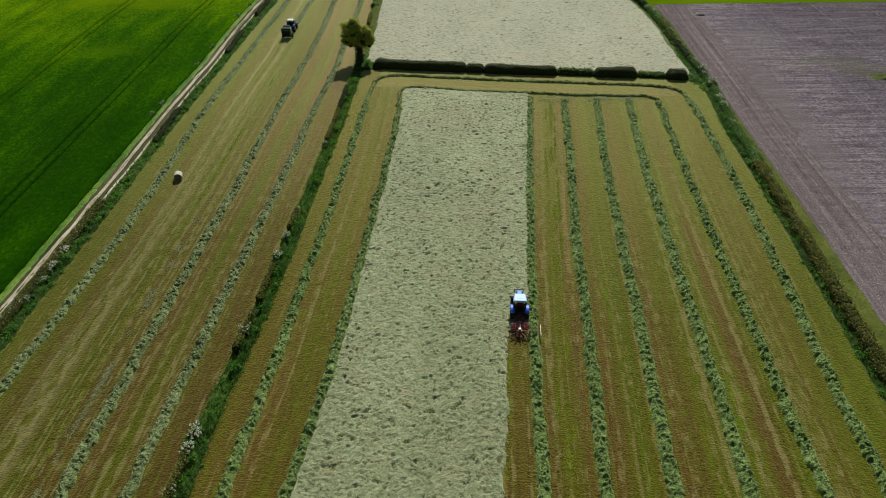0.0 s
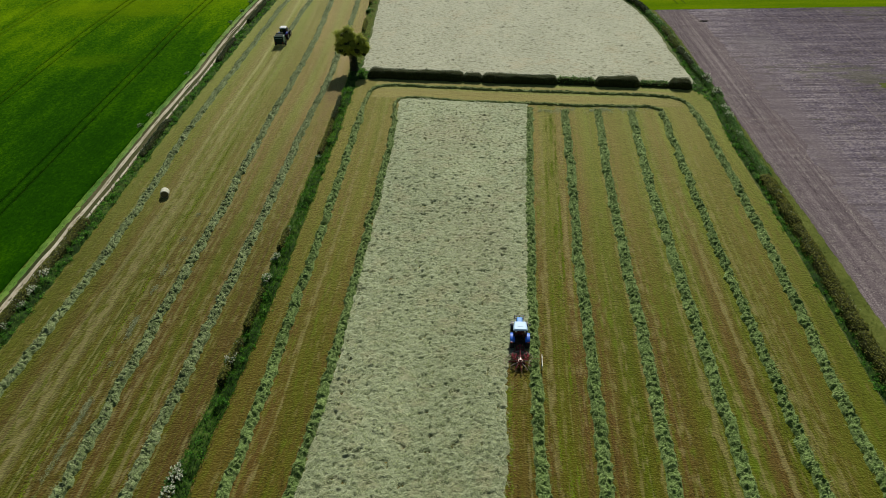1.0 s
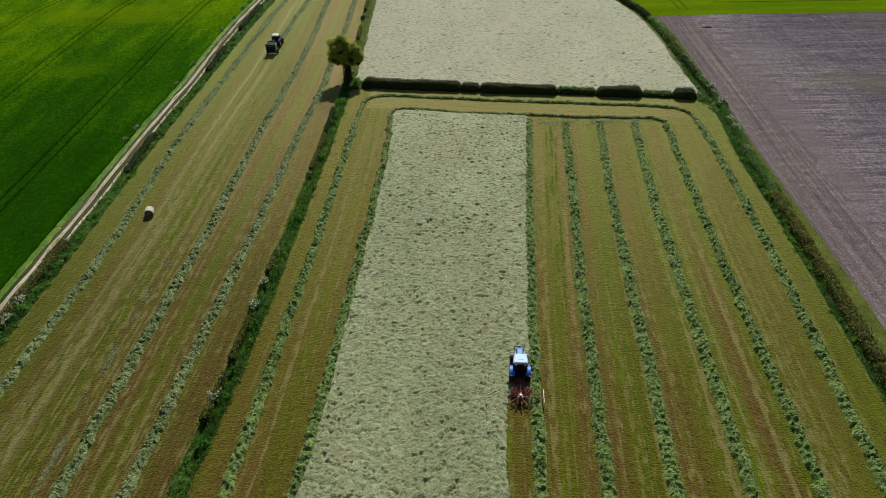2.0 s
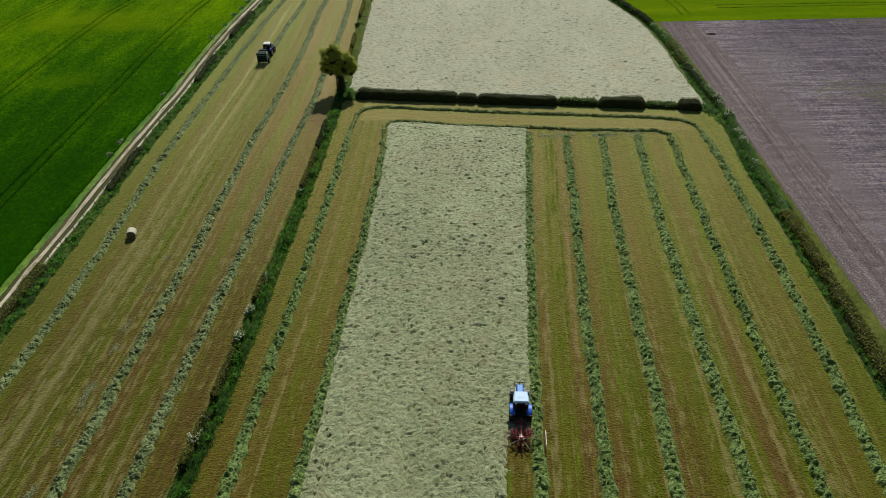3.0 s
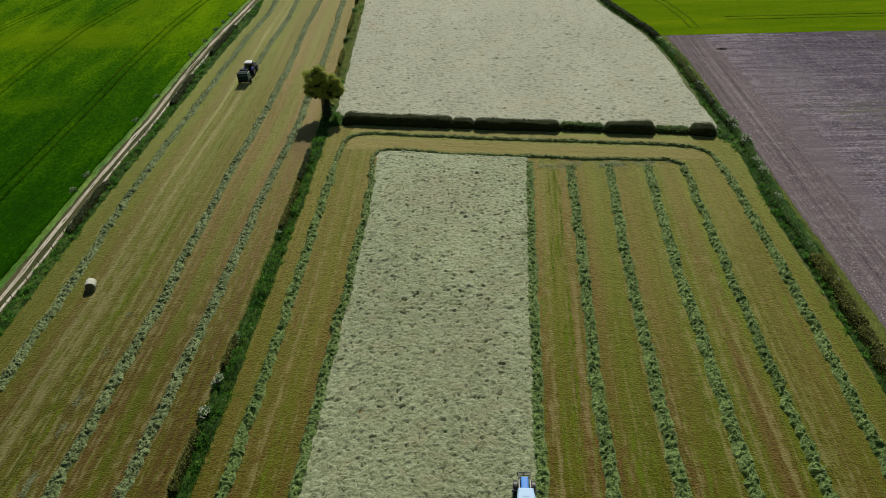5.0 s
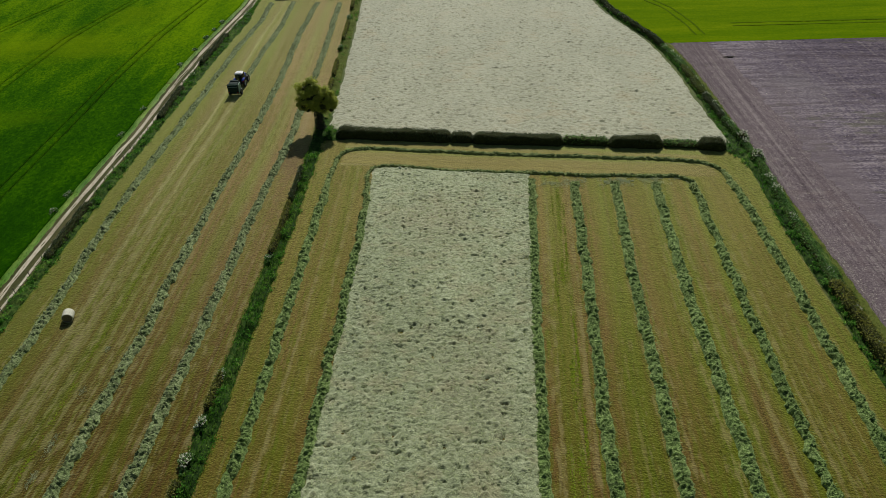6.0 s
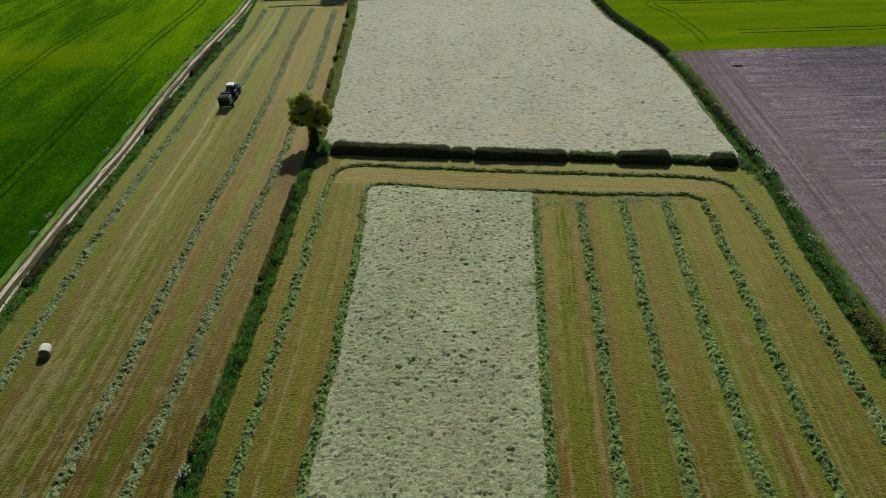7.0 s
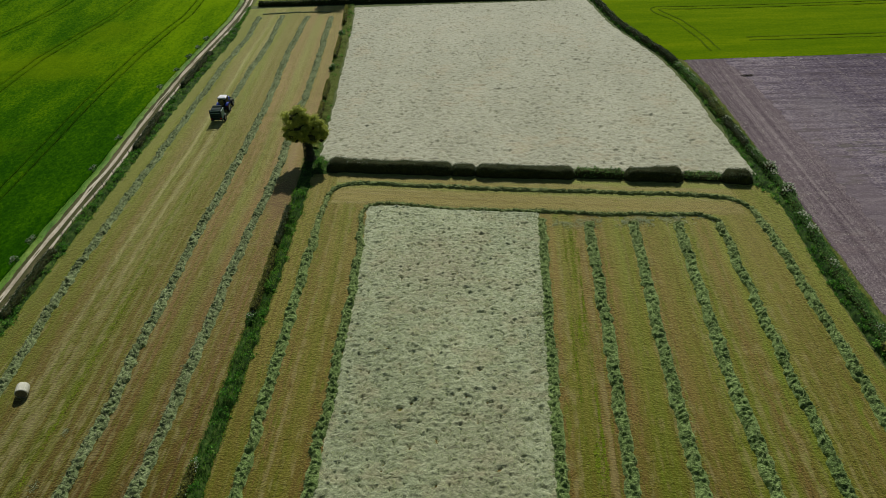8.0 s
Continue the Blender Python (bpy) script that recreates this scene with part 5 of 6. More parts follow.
# beside the lane
for k, (y0, y1, dx, w) in enumerate(((44, 67, 2.2, 1.5), (66, 86, 2.3, 1.4), (104, 118, 2.9, 1.1), (146, 160, 2.9, 1.1), (172, 190, 2.9, 1.1))):
    hedge(run(off(LANE, dx), y0, y1, 6), w, 1.15, 560 + k, "low brown thorn hedge on the lane bank", M_LEAF_BROWN if k < 2 else M_LEAF_DARK, 0.15, 200, blossom=9 if k < 2 else 0, group="lane hedge")
for k, (dx, y, w, h, b) in enumerate(((2.8, 63, 1.2, 1.2, 120), (2.8, 69.6, 1.5, 1.4, 280), (2.8, 73.0, 1.5, 1.4, 280), (2.9, 66.5, 1.3, 1.2, 90), (-2.0, 120.8, 1.2, 0.7, 60), (-2.0, 116.2, 1.1, 0.7, 60), (-2.0, 140.5, 1.1, 0.7, 40), (-1.9, 151.0, 1.0, 0.6, 30), (-1.9, 172.5, 1.2, 0.7, 40), (-1.8, 181.0, 1.1, 0.7, 30), (-1.8, 188.5, 1.3, 0.8, 50), (-1.8, 194.0, 1.2, 0.7, 40), (-1.8, 199.5, 1.2, 0.8, 50), (3.0, 166, 1.3, 1.2, 40), (3.0, 196, 1.3, 1.1, 70), (3.0, 204, 1.3, 1.1, 60))):
    shrub(float(LANE(y)) + dx, y, w, h, 580 + k, "white-flowering bush on the lane bank" if dx > 0 else "pale umbel weeds beside the lane", M_LEAF_GREEN, b)

# fence along the lane
bm = bmesh.new()
rod(bm, (0, 0, -0.1), (0, 0, 1.15), 0.06, 8, 0.05)
post = tagged(part("fence_post", bm, M_WOOD), "weathered wooden fence post beside the lane", "fence post", "lane fence")
ys = np.arange(60, 222, 3.4)
post.matrix_world = pose(float(LANE(ys[0])) + 2.35, ys[0], 0, 2, 3, 10)
for k, y in enumerate(ys[1:]):
    copy_thing(post, pose(float(LANE(y)) + 2.35 + 0.08 * math.sin(k * 2.3), float(y), 0, 4 * math.sin(k * 1.7), 4 * math.sin(k * 2.9), 37 * k))
for z in (0.55, 0.95):
    bm = bmesh.new()
    bar(bm, [(float(LANE(y)) + 2.35, float(y), z) for y in ys], 0.003, 4)
    tagged(part("fence_wire", bm, M_WIRE), "thin wire strung along the lane fence", "wire")


# ---- trees ----
def tree(x, y, height, spread, lobes, seed, label, n_leaf):
    """lobes: (dx, dy, z, radius) of the crown's masses."""
    r = np.random.default_rng(seed)
    root = thing("tree", pose(x, y, 0), label, "tree")
    bm = bmesh.new()
    top = Vector((0.1, 0.1, height * 0.5))
    rod(bm, (0, 0, -0.2), (0.02, 0, 0.5), 0.95, 12, 0.75)
    rod(bm, (0.02, 0, 0.5), (0.05, 0.05, 1.8), 0.75, 12, 0.6)
    rod(bm, (0.05, 0.05, 1.8), top, 0.6, 10, 0.3)
    part("trunk", bm, M_BARK, root, "thick dark trunk clad in ivy")
    for dx, dy, z, rad in lobes:
        bm = bmesh.new()
        a = Vector((0.05, 0.05, height * r.uniform(0.28, 0.42)))
        e = Vector((dx, dy, z))
        mid = a.lerp(e, 0.5) + Vector((0, 0, 0.35))
        rod(bm, a, mid, 0.2, 7, 0.13)
        rod(bm, mid, e, 0.13, 7, 0.05)
        for _ in range(5):
            q = e + Vector(r.normal(0, rad * 0.45, 3))
            rod(bm, mid.lerp(e, r.uniform(0.2, 0.9)), q, 0.05, 5, 0.015)
        part("limb", bm, M_BARK, root)
    pts, sizes = [], []
    total = sum(l[3] ** 2 for l in lobes)
    for dx, dy, z, rad in lobes:
        # each mass is made of clumps spread over its shell
        for _ in range(int(6 + 6 * rad * rad)):
            d = r.normal(size=3)
            d /= np.linalg.norm(d)
            c = np.array([dx, dy, z]) + d * rad * r.uniform(0.7, 1.05) * np.array([1, 1, 0.85])
            m = int(n_leaf * rad ** 2 / total / (6 + 6 * rad * rad))
            cr = rad * r.uniform(0.26, 0.4)
            pts.append(c + r.normal(0, 1, (m, 3)) * cr * np.array([0.6, 0.6, 0.45]))
    # dark lumps added so the lower crown reads as shaded
    bm = bmesh.new()
    for dx, dy, z, rad in lobes:
        for v in bmesh.ops.create_icosphere(bm, subdivisions=2, radius=rad * 0.66, matrix=Matrix.Translation((dx, dy, z - 0.3)))["verts"]:
            v.co += (v.co - Vector((dx, dy, z))).normalized() * 0.3 * noise.noise(v.co * 1.3)
    part("inner_foliage", bm, M_CORE, root, "solid dark core standing in for shade inside the crown")
    P = np.concatenate(pts)
    leaves("crown", P, 0.19, M_LEAF_OAK, root, "yellow-green leaves in rounded clumps", seed=seed, flat=0.5)
    # ivy on the trunk and low shoots
    m = 1400
    a, zz = r.uniform(0, 2 * math.pi, m), r.uniform(0.1, height * 0.5, m)
    rr = 0.92 - 0.08 * zz + r.normal(0, 0.06, m)
    leaves("ivy", np.stack([rr * np.cos(a), rr * np.sin(a), zz], 1), 0.18, M_LEAF_DARK, root, "dark ivy leaves on the trunk", seed=seed + 1)
    return root


tree(-24.2, 141.3, 9.4, 6.0, [(-1.45, -0.2, 7.7, 1.40), (-0.50, 0.3, 8.1, 1.25), (-1.90, 0.2, 6.1, 1.30), (-0.60, -0.8, 6.3, 1.35), (-0.50, 1.1, 6.5, 1.30), (1.50, 0.2, 6.4, 1.25), (2.15, -0.3, 5.3, 1.20), (1.40, 0.9, 5.0, 1.15), (1.20, -0.8, 4.9, 1.15), (-1.60, 0.3, 4.3, 1.10), (0.20, 0.0, 5.3, 1.45), (2.2, 0.3, 4.2, 0.95), (-2.3, -0.3, 5.0, 0.9)], 701,
     "lone oak with a lobed yellow-green crown in a hedge", 60000)
tree(-30.6, 225.2, 9.5, 8, [(-1.8, 0, 6.8, 2.0), (1.8, 0.4, 6.6, 2.0), (0, -1.0, 5.4, 2.0), (0, 1.0, 7.6, 1.9), (-3.2, 0.4, 5.2, 1.4), (3.4, -0.2, 5.2, 1.4)], 702,
     "tall broad oak standing in the far hedge", 14000)


# ---- machines ----
def tyre_wheel(root, centre, radius, width, rim_mat, name="wheel"):
    """A lugged tractor tyre on a dished rim."""
    holder = new(name)
    holder.parent = root
    h = width / 2
    bm = bmesh.new()
    R = radius
    prof = [(-h * 0.75, R * 0.58), (-h, R * 0.70), (-h, R * 0.86), (-h * 0.75, R * 0.95), (0, R * 0.965), (h * 0.75, R * 0.95), (h, R * 0.86), (h, R * 0.70), (h * 0.75, R * 0.58)]
    lathe_x(bm, prof, centre, 32)
    lugs = 18
    for k in range(lugs):
        for sgn in (-1, 1):
            a = 360 / lugs * (k + (0.5 if sgn > 0 else 0))
            m = Matrix.Translation(centre) @ pose(0, 0, 0, a) @ pose(sgn * h * 0.5, R * 0.965, 0, 0, 0, 0) @ pose(0, 0, 0, 0, sgn * 32, 0)
            made = bmesh.ops.create_cube(bm, size=1.0)["verts"]
            for v in made:
                v.co = Vector((v.co.x * h * 1.05, v.co.y * R * 0.075, v.co.z * R * 0.09))
            bmesh.ops.transform(bm, matrix=m, verts=made)
    part("tyre", bm, M_RUBBER, holder, "black lugged rubber tyre")
    bm = bmesh.new()
    ring = lathe_x(bm, [(-h * 0.7, R * 0.59), (-h * 0.3, R * 0.52), (-h * 0.1, R * 0.2), (-h * 0.1, 0.01)], centre, 24)
    lathe_x(bm, [(h * 0.7, R * 0.59), (h * 0.3, R * 0.52), (h * 0.1, R * 0.2), (h * 0.1, 0.01)], centre, 24)
    rod(bm, (centre[0] - h * 0.5, centre[1], centre[2]), (centre[0] + h * 0.5, centre[1], centre[2]), R * 0.16, 12)
    part("rim", bm, rim_mat, holder, "pale steel wheel rim")
    return holder


def fender(bm, x0, x1, y, z, r, a0, a1, thick=0.05, seg=10):
    """An arched mudguard over a wheel."""
    rows = []
    for k in range(seg + 1):
        a = radians(a0 + (a1 - a0) * k / seg)
        c, s = math.cos(a), math.sin(a)
        rows.append([bm.verts.new((x, y + q * c, z + q * s)) for x, q in ((x0, r), (x1, r), (x1, r + thick), (x0, r + thick))])
    for a, b in zip(rows[:-1], rows[1:]):
        for i in range(4):
            bm.faces.new((a[i], a[(i + 1) % 4], b[(i + 1) % 4], b[i]))
    bm.faces.new(rows[0])
    bm.faces.new(rows[-1][::-1])
    return bm


def tractor(m, label, blue, loader, roof_paint):
    """Facing +y, rear axle over its origin."""
    root = thing("tractor", m, label, "tractor")
    for sx in (-1, 1):
        tyre_wheel(root, (sx * 0.87, 0, 0.82), 0.82, 0.48, M_RIM, "rear_wheel")
        tyre_wheel(root, (sx * 0.80, 2.55, 0.60), 0.60, 0.38, M_RIM, "front_wheel")
    bm = bmesh.new()
    box(bm, (0, 0.9, 0.85), (0.55, 3.2, 0.5), bevel=0.06)
    rod(bm, (-0.8, 0, 0.82), (0.8, 0, 0.82), 0.14, 10)
    rod(bm, (-0.75, 2.55, 0.6), (0.75, 2.55, 0.6), 0.09, 8)
    box(bm, (0, 2.75, 0.75), (0.5, 0.9, 0.35), bevel=0.04)
    part("chassis", bm, M_BLACK, root, "dark cast chassis and axles")
    bm = bmesh.new()
    box(bm, (0, 2.15, 1.38), (0.78, 1.8, 0.72), bevel=0.12, taper=(0.86, 0.97))
    part("bonnet", bm, M_BONNET if blue is M_BLUE else blue, root, "glossy blue engine bonnet")
    bm = bmesh.new()
    box(bm, (0, 3.06, 1.3), (0.6, 0.06, 0.55), bevel=0.02)
    part("grille", bm, M_BLACK, root, "black front grille")
    bm = bmesh.new()
    rod(bm, (0.52, 1.5, 1.3), (0.52, 1.5, 2.45), 0.055, 10)
    rod(bm, (0.52, 1.5, 1.4), (0.52, 1.5, 1.95), 0.09, 10)
    part("exhaust", bm, M_BLACK, root, "black upright exhaust stack")
    # cab
    bm = bmesh.new()
    for sx in (-1, 1):
        rod(bm, (sx * 0.72, -0.30, 1.15), (sx * 0.68, -0.10, 2.6), 0.05, 6)
        rod(bm, (sx * 0.76, 0.45, 1.1), (sx * 0.70, 0.45, 2.6), 0.045, 6)
        rod(bm, (sx * 0.62, 1.38, 1.2), (sx * 0.60, 1.18, 2.6), 0.045, 6)
        rod(bm, (sx * 0.72, -0.30, 1.2), (sx * 0.62, 1.38, 1.25), 0.05, 6)
    rod(bm, (-0.72, -0.30, 1.2), (0.72, -0.30, 1.2), 0.05, 6)
    rod(bm, (-0.62, 1.38, 1.25), (0.62, 1.38, 1.25), 0.05, 6)
    box(bm, (0, 0.5, 1.05), (1.35, 1.7, 0.2), bevel=0.04)
    box(bm, (0, -0.32, 0.95), (1.3, 0.12, 0.6), bevel=0.03)
    part("cab_frame", bm, M_BLACK, root, "black cab pillars and floor")
    for name, c, s, t in (("rear_window", (0, -0.2, 1.9), (1.3, 0.02, 1.3), (-8, 0, 0)), ("windscreen", (0, 1.28, 1.9), (1.14, 0.02, 1.3), (8, 0, 0)),
                          ("side_window", (-0.69, 0.5, 1.9), (0.02, 1.45, 1.3), (0, 2, 4)), ("side_window", (0.69, 0.5, 1.9), (0.02, 1.45, 1.3), (0, -2, -4))):
        bm = bmesh.new()
        box(bm, c, s, t)
        part(name, bm, M_GLASS, root, "dark tinted glass")
    bm = bmesh.new()
    box(bm, (0, 0.3, 1.25), (0.5, 0.5, 0.14), bevel=0.05)
    box(bm, (0, 0.05, 1.6), (0.48, 0.12, 0.7), (-6, 0, 0), bevel=0.05)
    part("driver_seat", bm, M_BLACK, root)
    bm = bmesh.new()
    rod(bm, (0, 1.1, 1.2), (0, 0.9, 1.6), 0.04, 8)
    bmesh.ops.create_cone(bm, cap_ends=True, segments=16, radius1=0.19, radius2=0.19, depth=0.03, matrix=pose(0, 0.89, 1.62, 35))
    part("steering_wheel", bm, M_BLACK, root)
    bm = bmesh.new()
    roof = [(-0.78, -0.22), (0.78, -0.22), (0.80, 0.25), (0.66, 1.22), (-0.66, 1.22), (-0.80, 0.25)]
    low = [bm.verts.new((x, y, 2.58)) for x, y in roof]
    mid = [bm.verts.new((x * 1.0, y, 2.68)) for x, y in roof]
    top = [bm.verts.new((x * 0.86, 0.5 + (y - 0.5) * 0.86, 2.79)) for x, y in roof]
    bm.faces.new(low[::-1])
    bm.faces.new(top)
    for a, q in ((low, mid), (mid, top)):
        for k in range(6):
            bm.faces.new((a[k], a[(k + 1) % 6], q[(k + 1) % 6], q[k]))
    bmesh.ops.bevel(bm, geom=list(bm.edges), offset=0.025, segments=1, affect="EDGES")
    box(bm, (0, 0.5, 2.79), (0.62, 0.42, 0.03), bevel=0.012)
    part("roof", bm, roof_paint, root, "pale cab roof with a low hatch")
    for sx in (-1, 1):
        bm = bmesh.new()
        box(bm, (sx * 0.5, -0.26, 2.56), (0.2, 0.08, 0.12), bevel=0.02)
        part("work_lamp", bm, M_LAMP, root)
        bm = bmesh.new()
        fender(bm, sx * 0.58, sx * 1.10, 0, 0.82, 0.87, 30, 142, 0.07, 18)
        box(bm, (sx * 0.62, 0.05, 1.35), (0.05, 1.1, 0.6), bevel=0.02)
        part("fender", bm, blue, root, "blue arched rear mudguard")
        bm = bmesh.new()
        box(bm, (sx * 0.95, -0.74, 1.36), (0.22, 0.06, 0.1), bevel=0.015)
        part("tail_lamp", bm, M_LAMP_RED, root)
        bm = bmesh.new()
        rod(bm, (sx * 0.66, 1.15, 2.3), (sx * 1.08, 1.25, 2.25), 0.018, 6)
        box(bm, (sx * 1.1, 1.25, 2.15), (0.18, 0.06, 0.34), bevel=0.02)
        part("mirror", bm, M_STEEL, root, "pale side mirror on an arm")
        bm = bmesh.new()
        fender(bm, sx * 0.64, sx * 0.98, 2.55, 0.6, 0.65, 40, 150, 0.03)
        part("front_mudguard", bm, M_BLACK, root)
        bm = bmesh.new()
        bar(bm, [(sx * 0.42, -0.6, 0.75), (sx * 0.42, -1.25, 0.6)], 0.04, 6)
        rod(bm, (sx * 0.42, -0.5, 1.3), (sx * 0.42, -1.1, 0.65), 0.022, 6)
        part("linkage_arm", bm, M_BLACK, root)
    if loader:
        for sx in (-1, 1):
            bm = bmesh.new()
            box(bm, (sx * 0.5, 1.65, 1.2), (0.14, 0.26, 0.95), bevel=0.03)
            part("loader_tower", bm, M_STEEL, root)
            bm = bmesh.new()
            for p, q in (((sx * 0.5, 1.6, 1.62), (sx * 0.5, 2.7, 1.5)), ((sx * 0.5, 2.7, 1.5), (sx * 0.5, 3.75, 0.95))):
                d = Vector(q) - Vector(p)
                box(bm, tuple((Vector(p) + Vector(q)) / 2), (0.1, d.length + 0.06, 0.17), (math.degrees(math.atan2(d.z, d.y)), 0, 0), bevel=0.02)
            part("loader_arm", bm, M_STEEL, root, "grey steel loader arm")
            bm = bmesh.new()
            rod(bm, (sx * 0.5, 1.4, 1.1), (sx * 0.5, 2.6, 1.35), 0.045, 8)
            rod(bm, (sx * 0.5, 2.9, 1.5), (sx * 0.5, 3.9, 1.2), 0.04, 8)
            part("hydraulic_ram", bm, M_STEEL, root)
        bm = bmesh.new()
        rod(bm, (-0.55, 3.3, 1.15), (0.55, 3.3, 1.15), 0.06, 8)
        box(bm, (0, 3.78, 0.82), (1.2, 0.08, 0.1), bevel=0.02)
        box(bm, (0, 3.78, 1.22), (1.2, 0.08, 0.1), bevel=0.02)
        for sx in (-0.55, 0, 0.55):
            box(bm, (sx, 3.78, 1.02), (0.09, 0.07, 0.5), bevel=0.015)
        part("loader_headstock", bm, M_BLACK, root, "dark loader headstock with no bucket")
    return root


def rotary_rake(m):
    """A single-rotor rake; its hub over its origin, drawbar towards +y."""
    root = thing("rotary_rake", m, "red single-rotor hay rake with a white swath curtain", "rake")
    bm = bmesh.new()
    box(bm, (0, 1.1, 0.82), (0.16, 2.2, 0.16), bevel=0.03)
    bar(bm, [(-0.42, 1.95, 0.6), (-0.42, 1.95, 1.0), (0, 1.95, 1.35), (0.42, 1.95, 1.0), (0.42, 1.95, 0.6)], 0.05, 8)
    bar(bm, [(-0.42, 1.95, 0.6), (0.42, 1.95, 0.6)], 0.05, 8)
    rod(bm, (0, 1.95, 1.35), (0, 0.5, 0.95), 0.04, 8)
    part("drawbar", bm, M_RED, root, "red drawbar and three-point frame")
    bm = bmesh.new()
    bmesh.ops.create_cone(bm, cap_ends=True, segments=20, radius1=0.34, radius2=0.26, depth=0.32, matrix=pose(0, 0, 0.72))
    bmesh.ops.create_cone(bm, cap_ends=True, segments=16, radius1=0.2, radius2=0.12, depth=0.2, matrix=pose(0, 0, 0.97))
    part("rotor_hub", bm, M_RED, root, "red rotor gearbox")
    for k in range(11):
        a = radians(360 / 11 * k + 12)
        c, s = math.cos(a), math.sin(a)
        bm = bmesh.new()
        bar(bm, [(0.25 * c, 0.25 * s, 0.7), (1.05 * c, 1.05 * s, 0.62), (1.28 * c, 1.28 * s, 0.5)], 0.038, 6)
        arm = part("tine_arm", bm, M_RED if k % 3 else M_TINE, root)
        bm = bmesh.new()
        for q in (0.95, 1.06, 1.17, 1.27):
            for side in (-0.03, 0.03):
                x, y = q * c - side * s, q * s + side * c
                bar(bm, [(x, y, 0.55), (x - 0.04 * s, y + 0.04 * c, 0.3), (x - 0.12 * s, y + 0.12 * c, 0.1)], 0.009, 4)
        part("tine_cluster", bm, M_TINE, arm, "sprung steel tines")
    bm = bmesh.new()
    ring = [(1.25 * math.cos(radians(a)) * 1.15, 1.25 * math.sin(radians(a)), 1.0) for a in range(20, 161, 14)]
    bar(bm, ring, 0.022, 6)
    bar(bm, [(-1.35, 0.43, 1.0), (-1.75, 0.1, 0.95), (-1.75, -0.6, 0.9)], 0.022, 6)
    bar(bm, [(1.35, 0.43, 1.0), (1.0, -0.2, 0.95), (0.85, -0.9, 0.9)], 0.022, 6)
    bar(bm, [(-1.0, 0.85, 1.0), (0, 1.1, 0.9), (1.0, 0.85, 1.0)], 0.022, 6)
    part("guard_rail", bm, M_TINE, root, "pale tubular guard rail")
    for sx in (-1, 1):
        bm = bmesh.new()
        bar(bm, [(sx * 0.85, 0.95, 1.0), (sx * 0.95, 0.45, 1.05), (sx * 0.55, 0.2, 1.02), (sx * 0.45, 0.9, 0.98)], 0.05, 6)
        part("guard_hoop", bm, M_RED, root)
    for sx in (-1, 1):
        bm = bmesh.new()
        bar(bm, [(sx * 0.25, 1.6, 0.85), (sx * 0.8, 1.2, 0.9), (sx * 0.8, 0.1, 0.95), (sx * 0.2, -0.05, 0.98)], 0.045, 6)
        bar(bm, [(sx * 0.8, 0.75, 0.92), (sx * 0.1, 0.6, 0.92)], 0.035, 6)
        part("carrying_frame", bm, M_RED, root)
    bm = bmesh.new()
    bar(bm, [(0.2, 0.1, 0.95), (1.4, 0.25, 0.9), (2.35, 0.35, 0.85)], 0.03, 6)
    part("curtain_arm", bm, M_RED, root, "red telescopic side arm")
    bm = bmesh.new()
    for k in range(9):
        y = 0.85 - 0.19 * k
        box(bm, (2.38 + 0.03 * math.sin(k * 2.1), y, 0.5), (0.03, 0.18, 0.72), (0, 4 * math.sin(k * 1.3), 6 * math.sin(k)), bevel=0.008)
    box(bm, (2.38, 0.1, 0.88), (0.06, 1.75, 0.06), bevel=0.015)
    part("swath_curtain", bm, M_CURTAIN, root, "white hanging swath curtain")
    for x, y in ((-0.45, 0.25), (0.45, 0.25), (-0.4, -0.35), (0.4, -0.35)):
        holder = new("gauge_wheel")
        holder.parent = root
        bm = bmesh.new()
        lathe_x(bm, [(-0.07, 0.12), (-0.08, 0.2), (0, 0.22), (0.08, 0.2), (0.07, 0.12)], (x, y, 0.25), 16)
        part("tyre", bm, M_RUBBER, holder)
        bm = bmesh.new()
        lathe_x(bm, [(-0.06, 0.13), (-0.02, 0.01)], (x, y, 0.25), 14)
        lathe_x(bm, [(0.06, 0.13), (0.02, 0.01)], (x, y, 0.25), 14)
        rod(bm, (x, y, 0.25), (x * 0.6, y * 0.6, 0.66), 0.025, 6)
        part("rim", bm, M_TINE, holder)
    return root


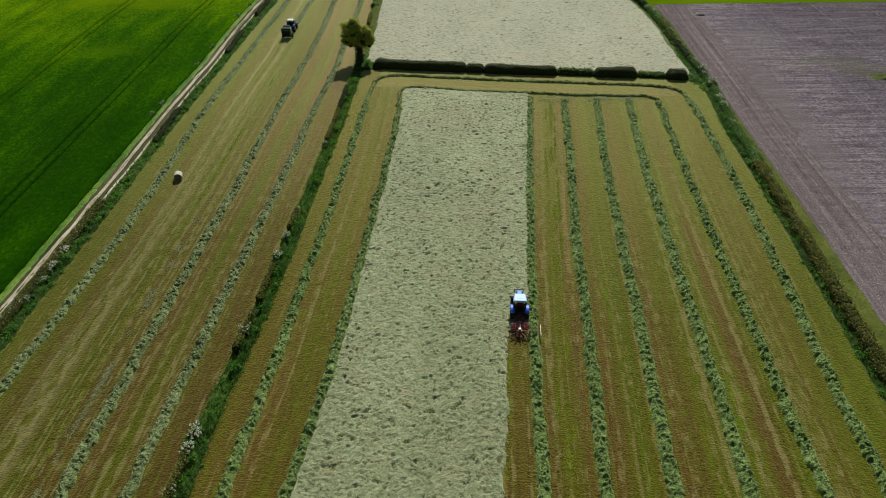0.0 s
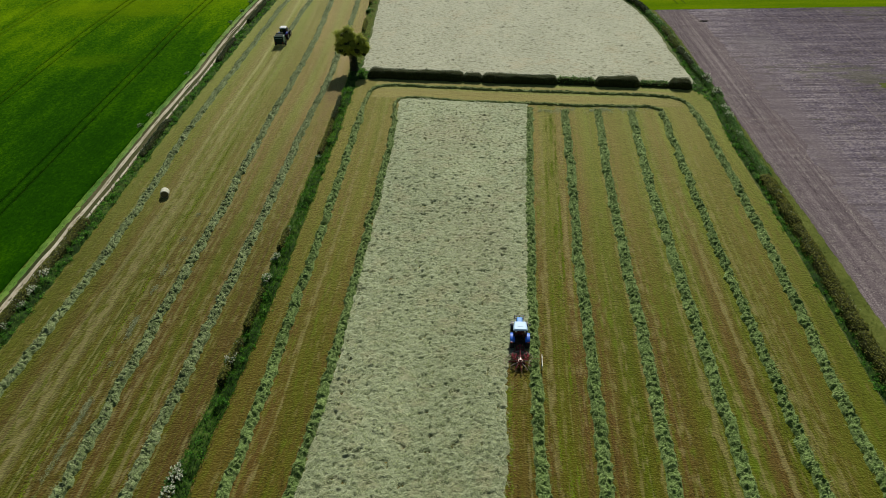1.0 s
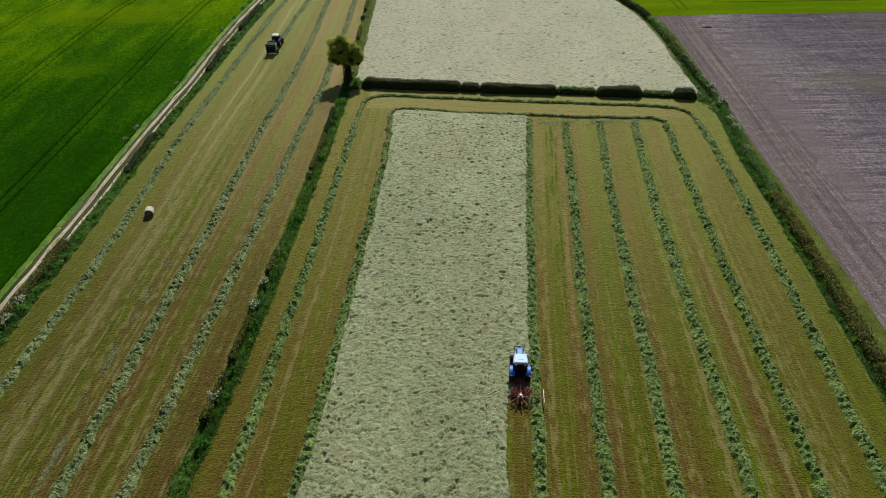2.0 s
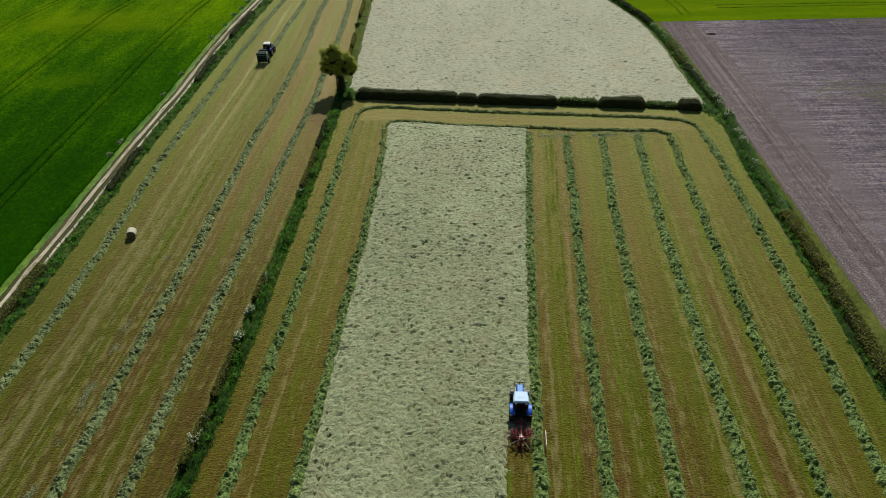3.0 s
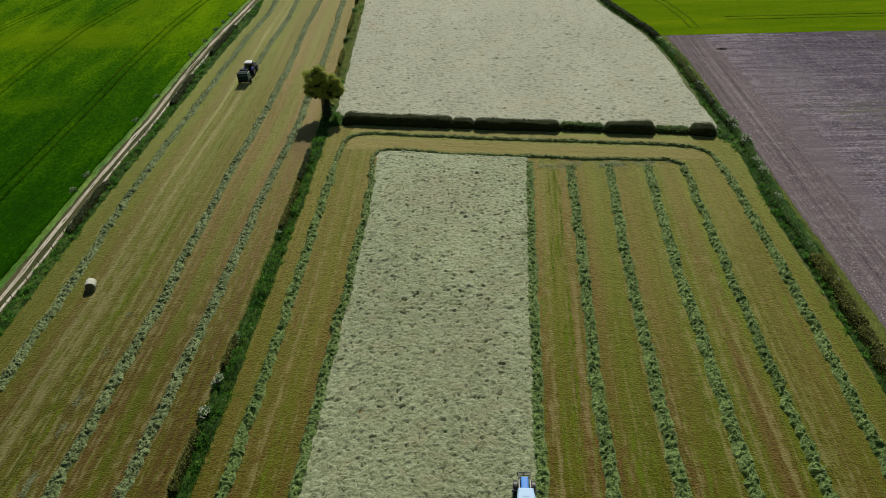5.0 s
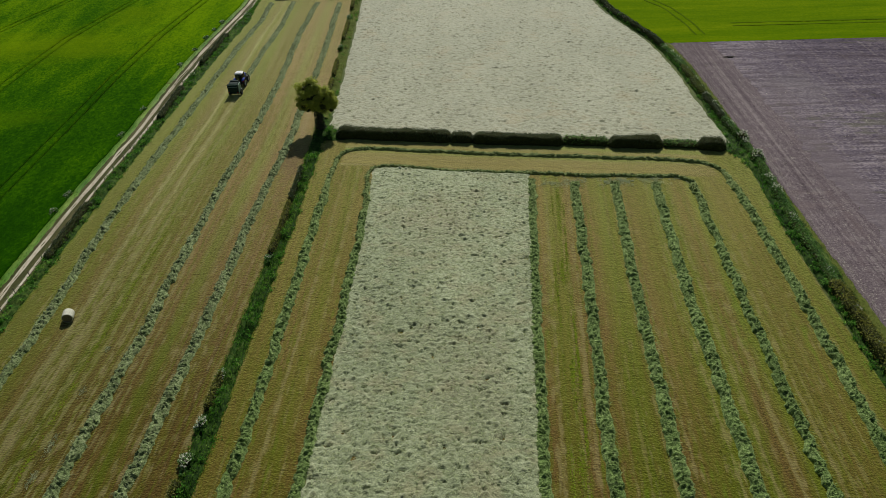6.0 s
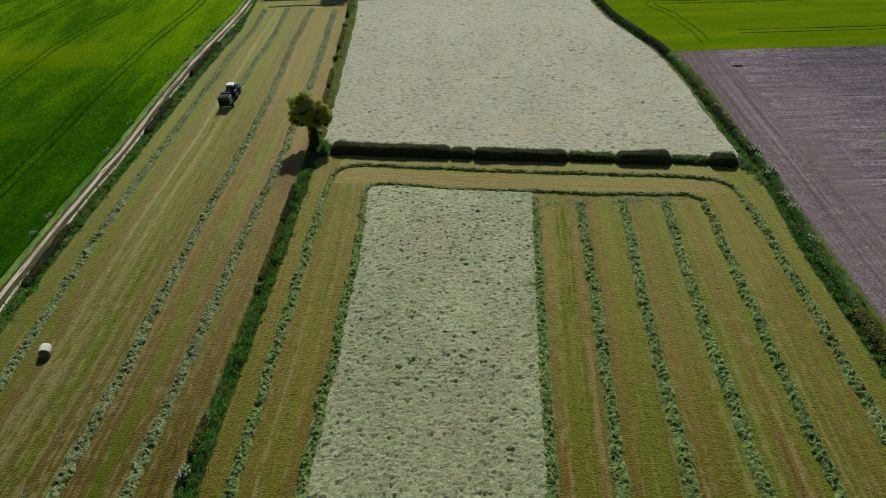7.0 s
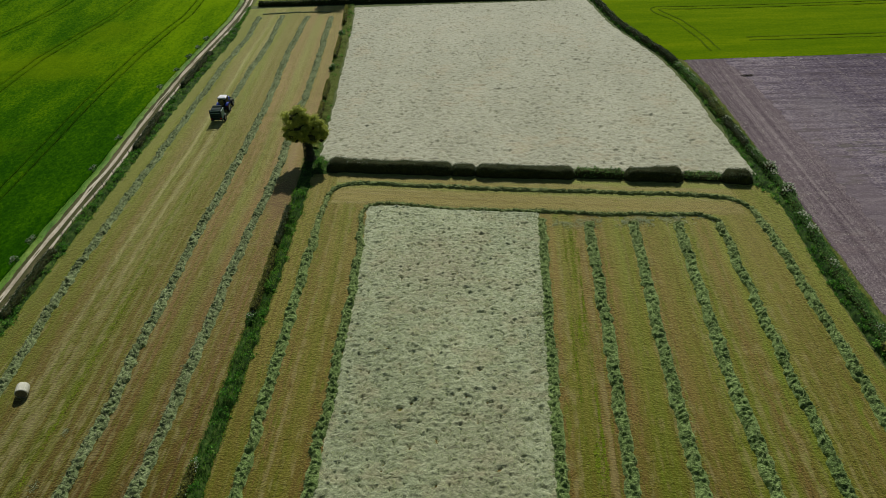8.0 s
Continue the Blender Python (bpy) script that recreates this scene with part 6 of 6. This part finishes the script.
def round_baler(m):
    """Tailgate towards -y, hitch towards +y, axle over its origin."""
    root = thing("round_baler", m, "dark green round baler behind a tractor", "baler")
    bm = bmesh.new()
    seg = 26
    prof = []
    for k in range(seg):
        a = 2 * math.pi * k / seg
        c, s = math.cos(a), math.sin(a)
        k4 = (abs(c) ** 3 + abs(s) ** 3) ** (-1 / 3)
        prof.append((1.02 * c * k4 * 0.97 - 0.15, 1.48 + 1.08 * s * k4 * 0.97))
    for x0, x1 in ((-0.85, 0.85),):
        a = [bm.verts.new((x0, y, z)) for y, z in prof]
        b = [bm.verts.new((x1, y, z)) for y, z in prof]
        for k in range(seg):
            bm.faces.new((a[k], a[(k + 1) % seg], b[(k + 1) % seg], b[k]))
        bm.faces.new(a)
        bm.faces.new(b[::-1])
    part("bale_chamber", bm, M_BALER, root, "rounded dark green bale chamber")
    for sx in (-1, 1):
        bm = bmesh.new()
        box(bm, (sx * 0.96, -0.1, 1.5), (0.16, 1.75, 1.6), bevel=0.1)
        part("side_panel", bm, M_BALER_LIGHT if sx > 0 else M_BALER, root, "grey-green hinged side panel")
        bm = bmesh.new()
        box(bm, (sx * 0.95, -1.08, 1.55), (0.14, 0.35, 2.1), bevel=0.05)
        part("tailgate_post", bm, M_BALER, root)
        tyre_wheel(root, (sx * 1.1, 0.1, 0.5), 0.5, 0.36, M_RIM, "wheel")
        bm = bmesh.new()
        box(bm, (sx * 0.85, -1.24, 1.0), (0.2, 0.05, 0.12), bevel=0.015)
        part("tail_lamp", bm, M_LAMP_RED, root)
    for z in (0.8, 1.2, 1.6, 2.0, 2.45):
        bm = bmesh.new()
        box(bm, (0, -1.17, z), (1.75, 0.1, 0.1), bevel=0.03)
        part("tailgate_rib", bm, M_BALER_LIGHT if z > 1.9 else M_BALER, root)
    bm = bmesh.new()
    box(bm, (0, 0.55, 2.56), (1.6, 0.5, 0.24), bevel=0.07)
    part("net_box", bm, M_BALER, root)
    bm = bmesh.new()
    box(bm, (0, 1.2, 0.55), (1.9, 0.5, 0.35), bevel=0.1)
    part("pickup", bm, M_STEEL, root, "steel pickup reel housing")
    bm = bmesh.new()
    box(bm, (0, 1.9, 0.7), (0.2, 2.2, 0.18), bevel=0.04)
    box(bm, (0, 0.1, 0.5), (2.1, 0.18, 0.18), bevel=0.03)
    part("drawbar", bm, M_BLACK, root)
    return root


# the raking tractor heads up the edge of the spread hay
RAKE_Y = 57.6
heading = math.degrees(math.atan2(-0.035, 1))
at = pose(5.6, RAKE_Y, 0.03, 0, 0, heading)
rotary_rake(at)
tractor(at @ pose(0, 3.05, 0), "blue tractor with pale roof, front loader arms and rear rake", M_BLUE, True, M_ROOF)
# the baling tractor stands on its swath
at = pose(-43.35, 156.9, 0.03, 0, 0, 1)
round_baler(at)
tractor(at @ pose(0.05, 3.9, 0, 0, 0, -3), "dark blue tractor with pale roof pulling a baler", M_NAVY, False, M_ROOF_WHITE)

# a finished bale
bale = thing("round_bale", pose(-47.0, 92.75, 0.68, 0, 0, 104), "round net-wrapped hay bale lying on stubble", "bale")
bm = bmesh.new()
lathe_x(bm, [(-0.6, 0.56), (-0.585, 0.61), (-0.52, 0.64), (-0.2, 0.65), (0.2, 0.65), (0.52, 0.64), (0.585, 0.61), (0.6, 0.56)], (0, 0, 0), 36)
for v in bm.verts:
    k = 1 + 0.02 * noise.noise(v.co * 3)
    v.co = Vector((v.co.x, v.co.y * k, v.co.z * k - 0.02))
part("net_wrap", bm, M_BALE, bale, "pale net-wrapped round side")
for sx in (-1, 1):
    bm = bmesh.new()
    lathe_x(bm, [(sx * 0.6, 0.57), (sx * 0.615, 0.45), (sx * 0.6, 0.34), (sx * 0.62, 0.2), (sx * 0.605, 0.01)], (0, 0, -0.02), 36)
    part("bale_end", bm, M_BALE_END, bale, "coiled straw end with its shade painted dark")
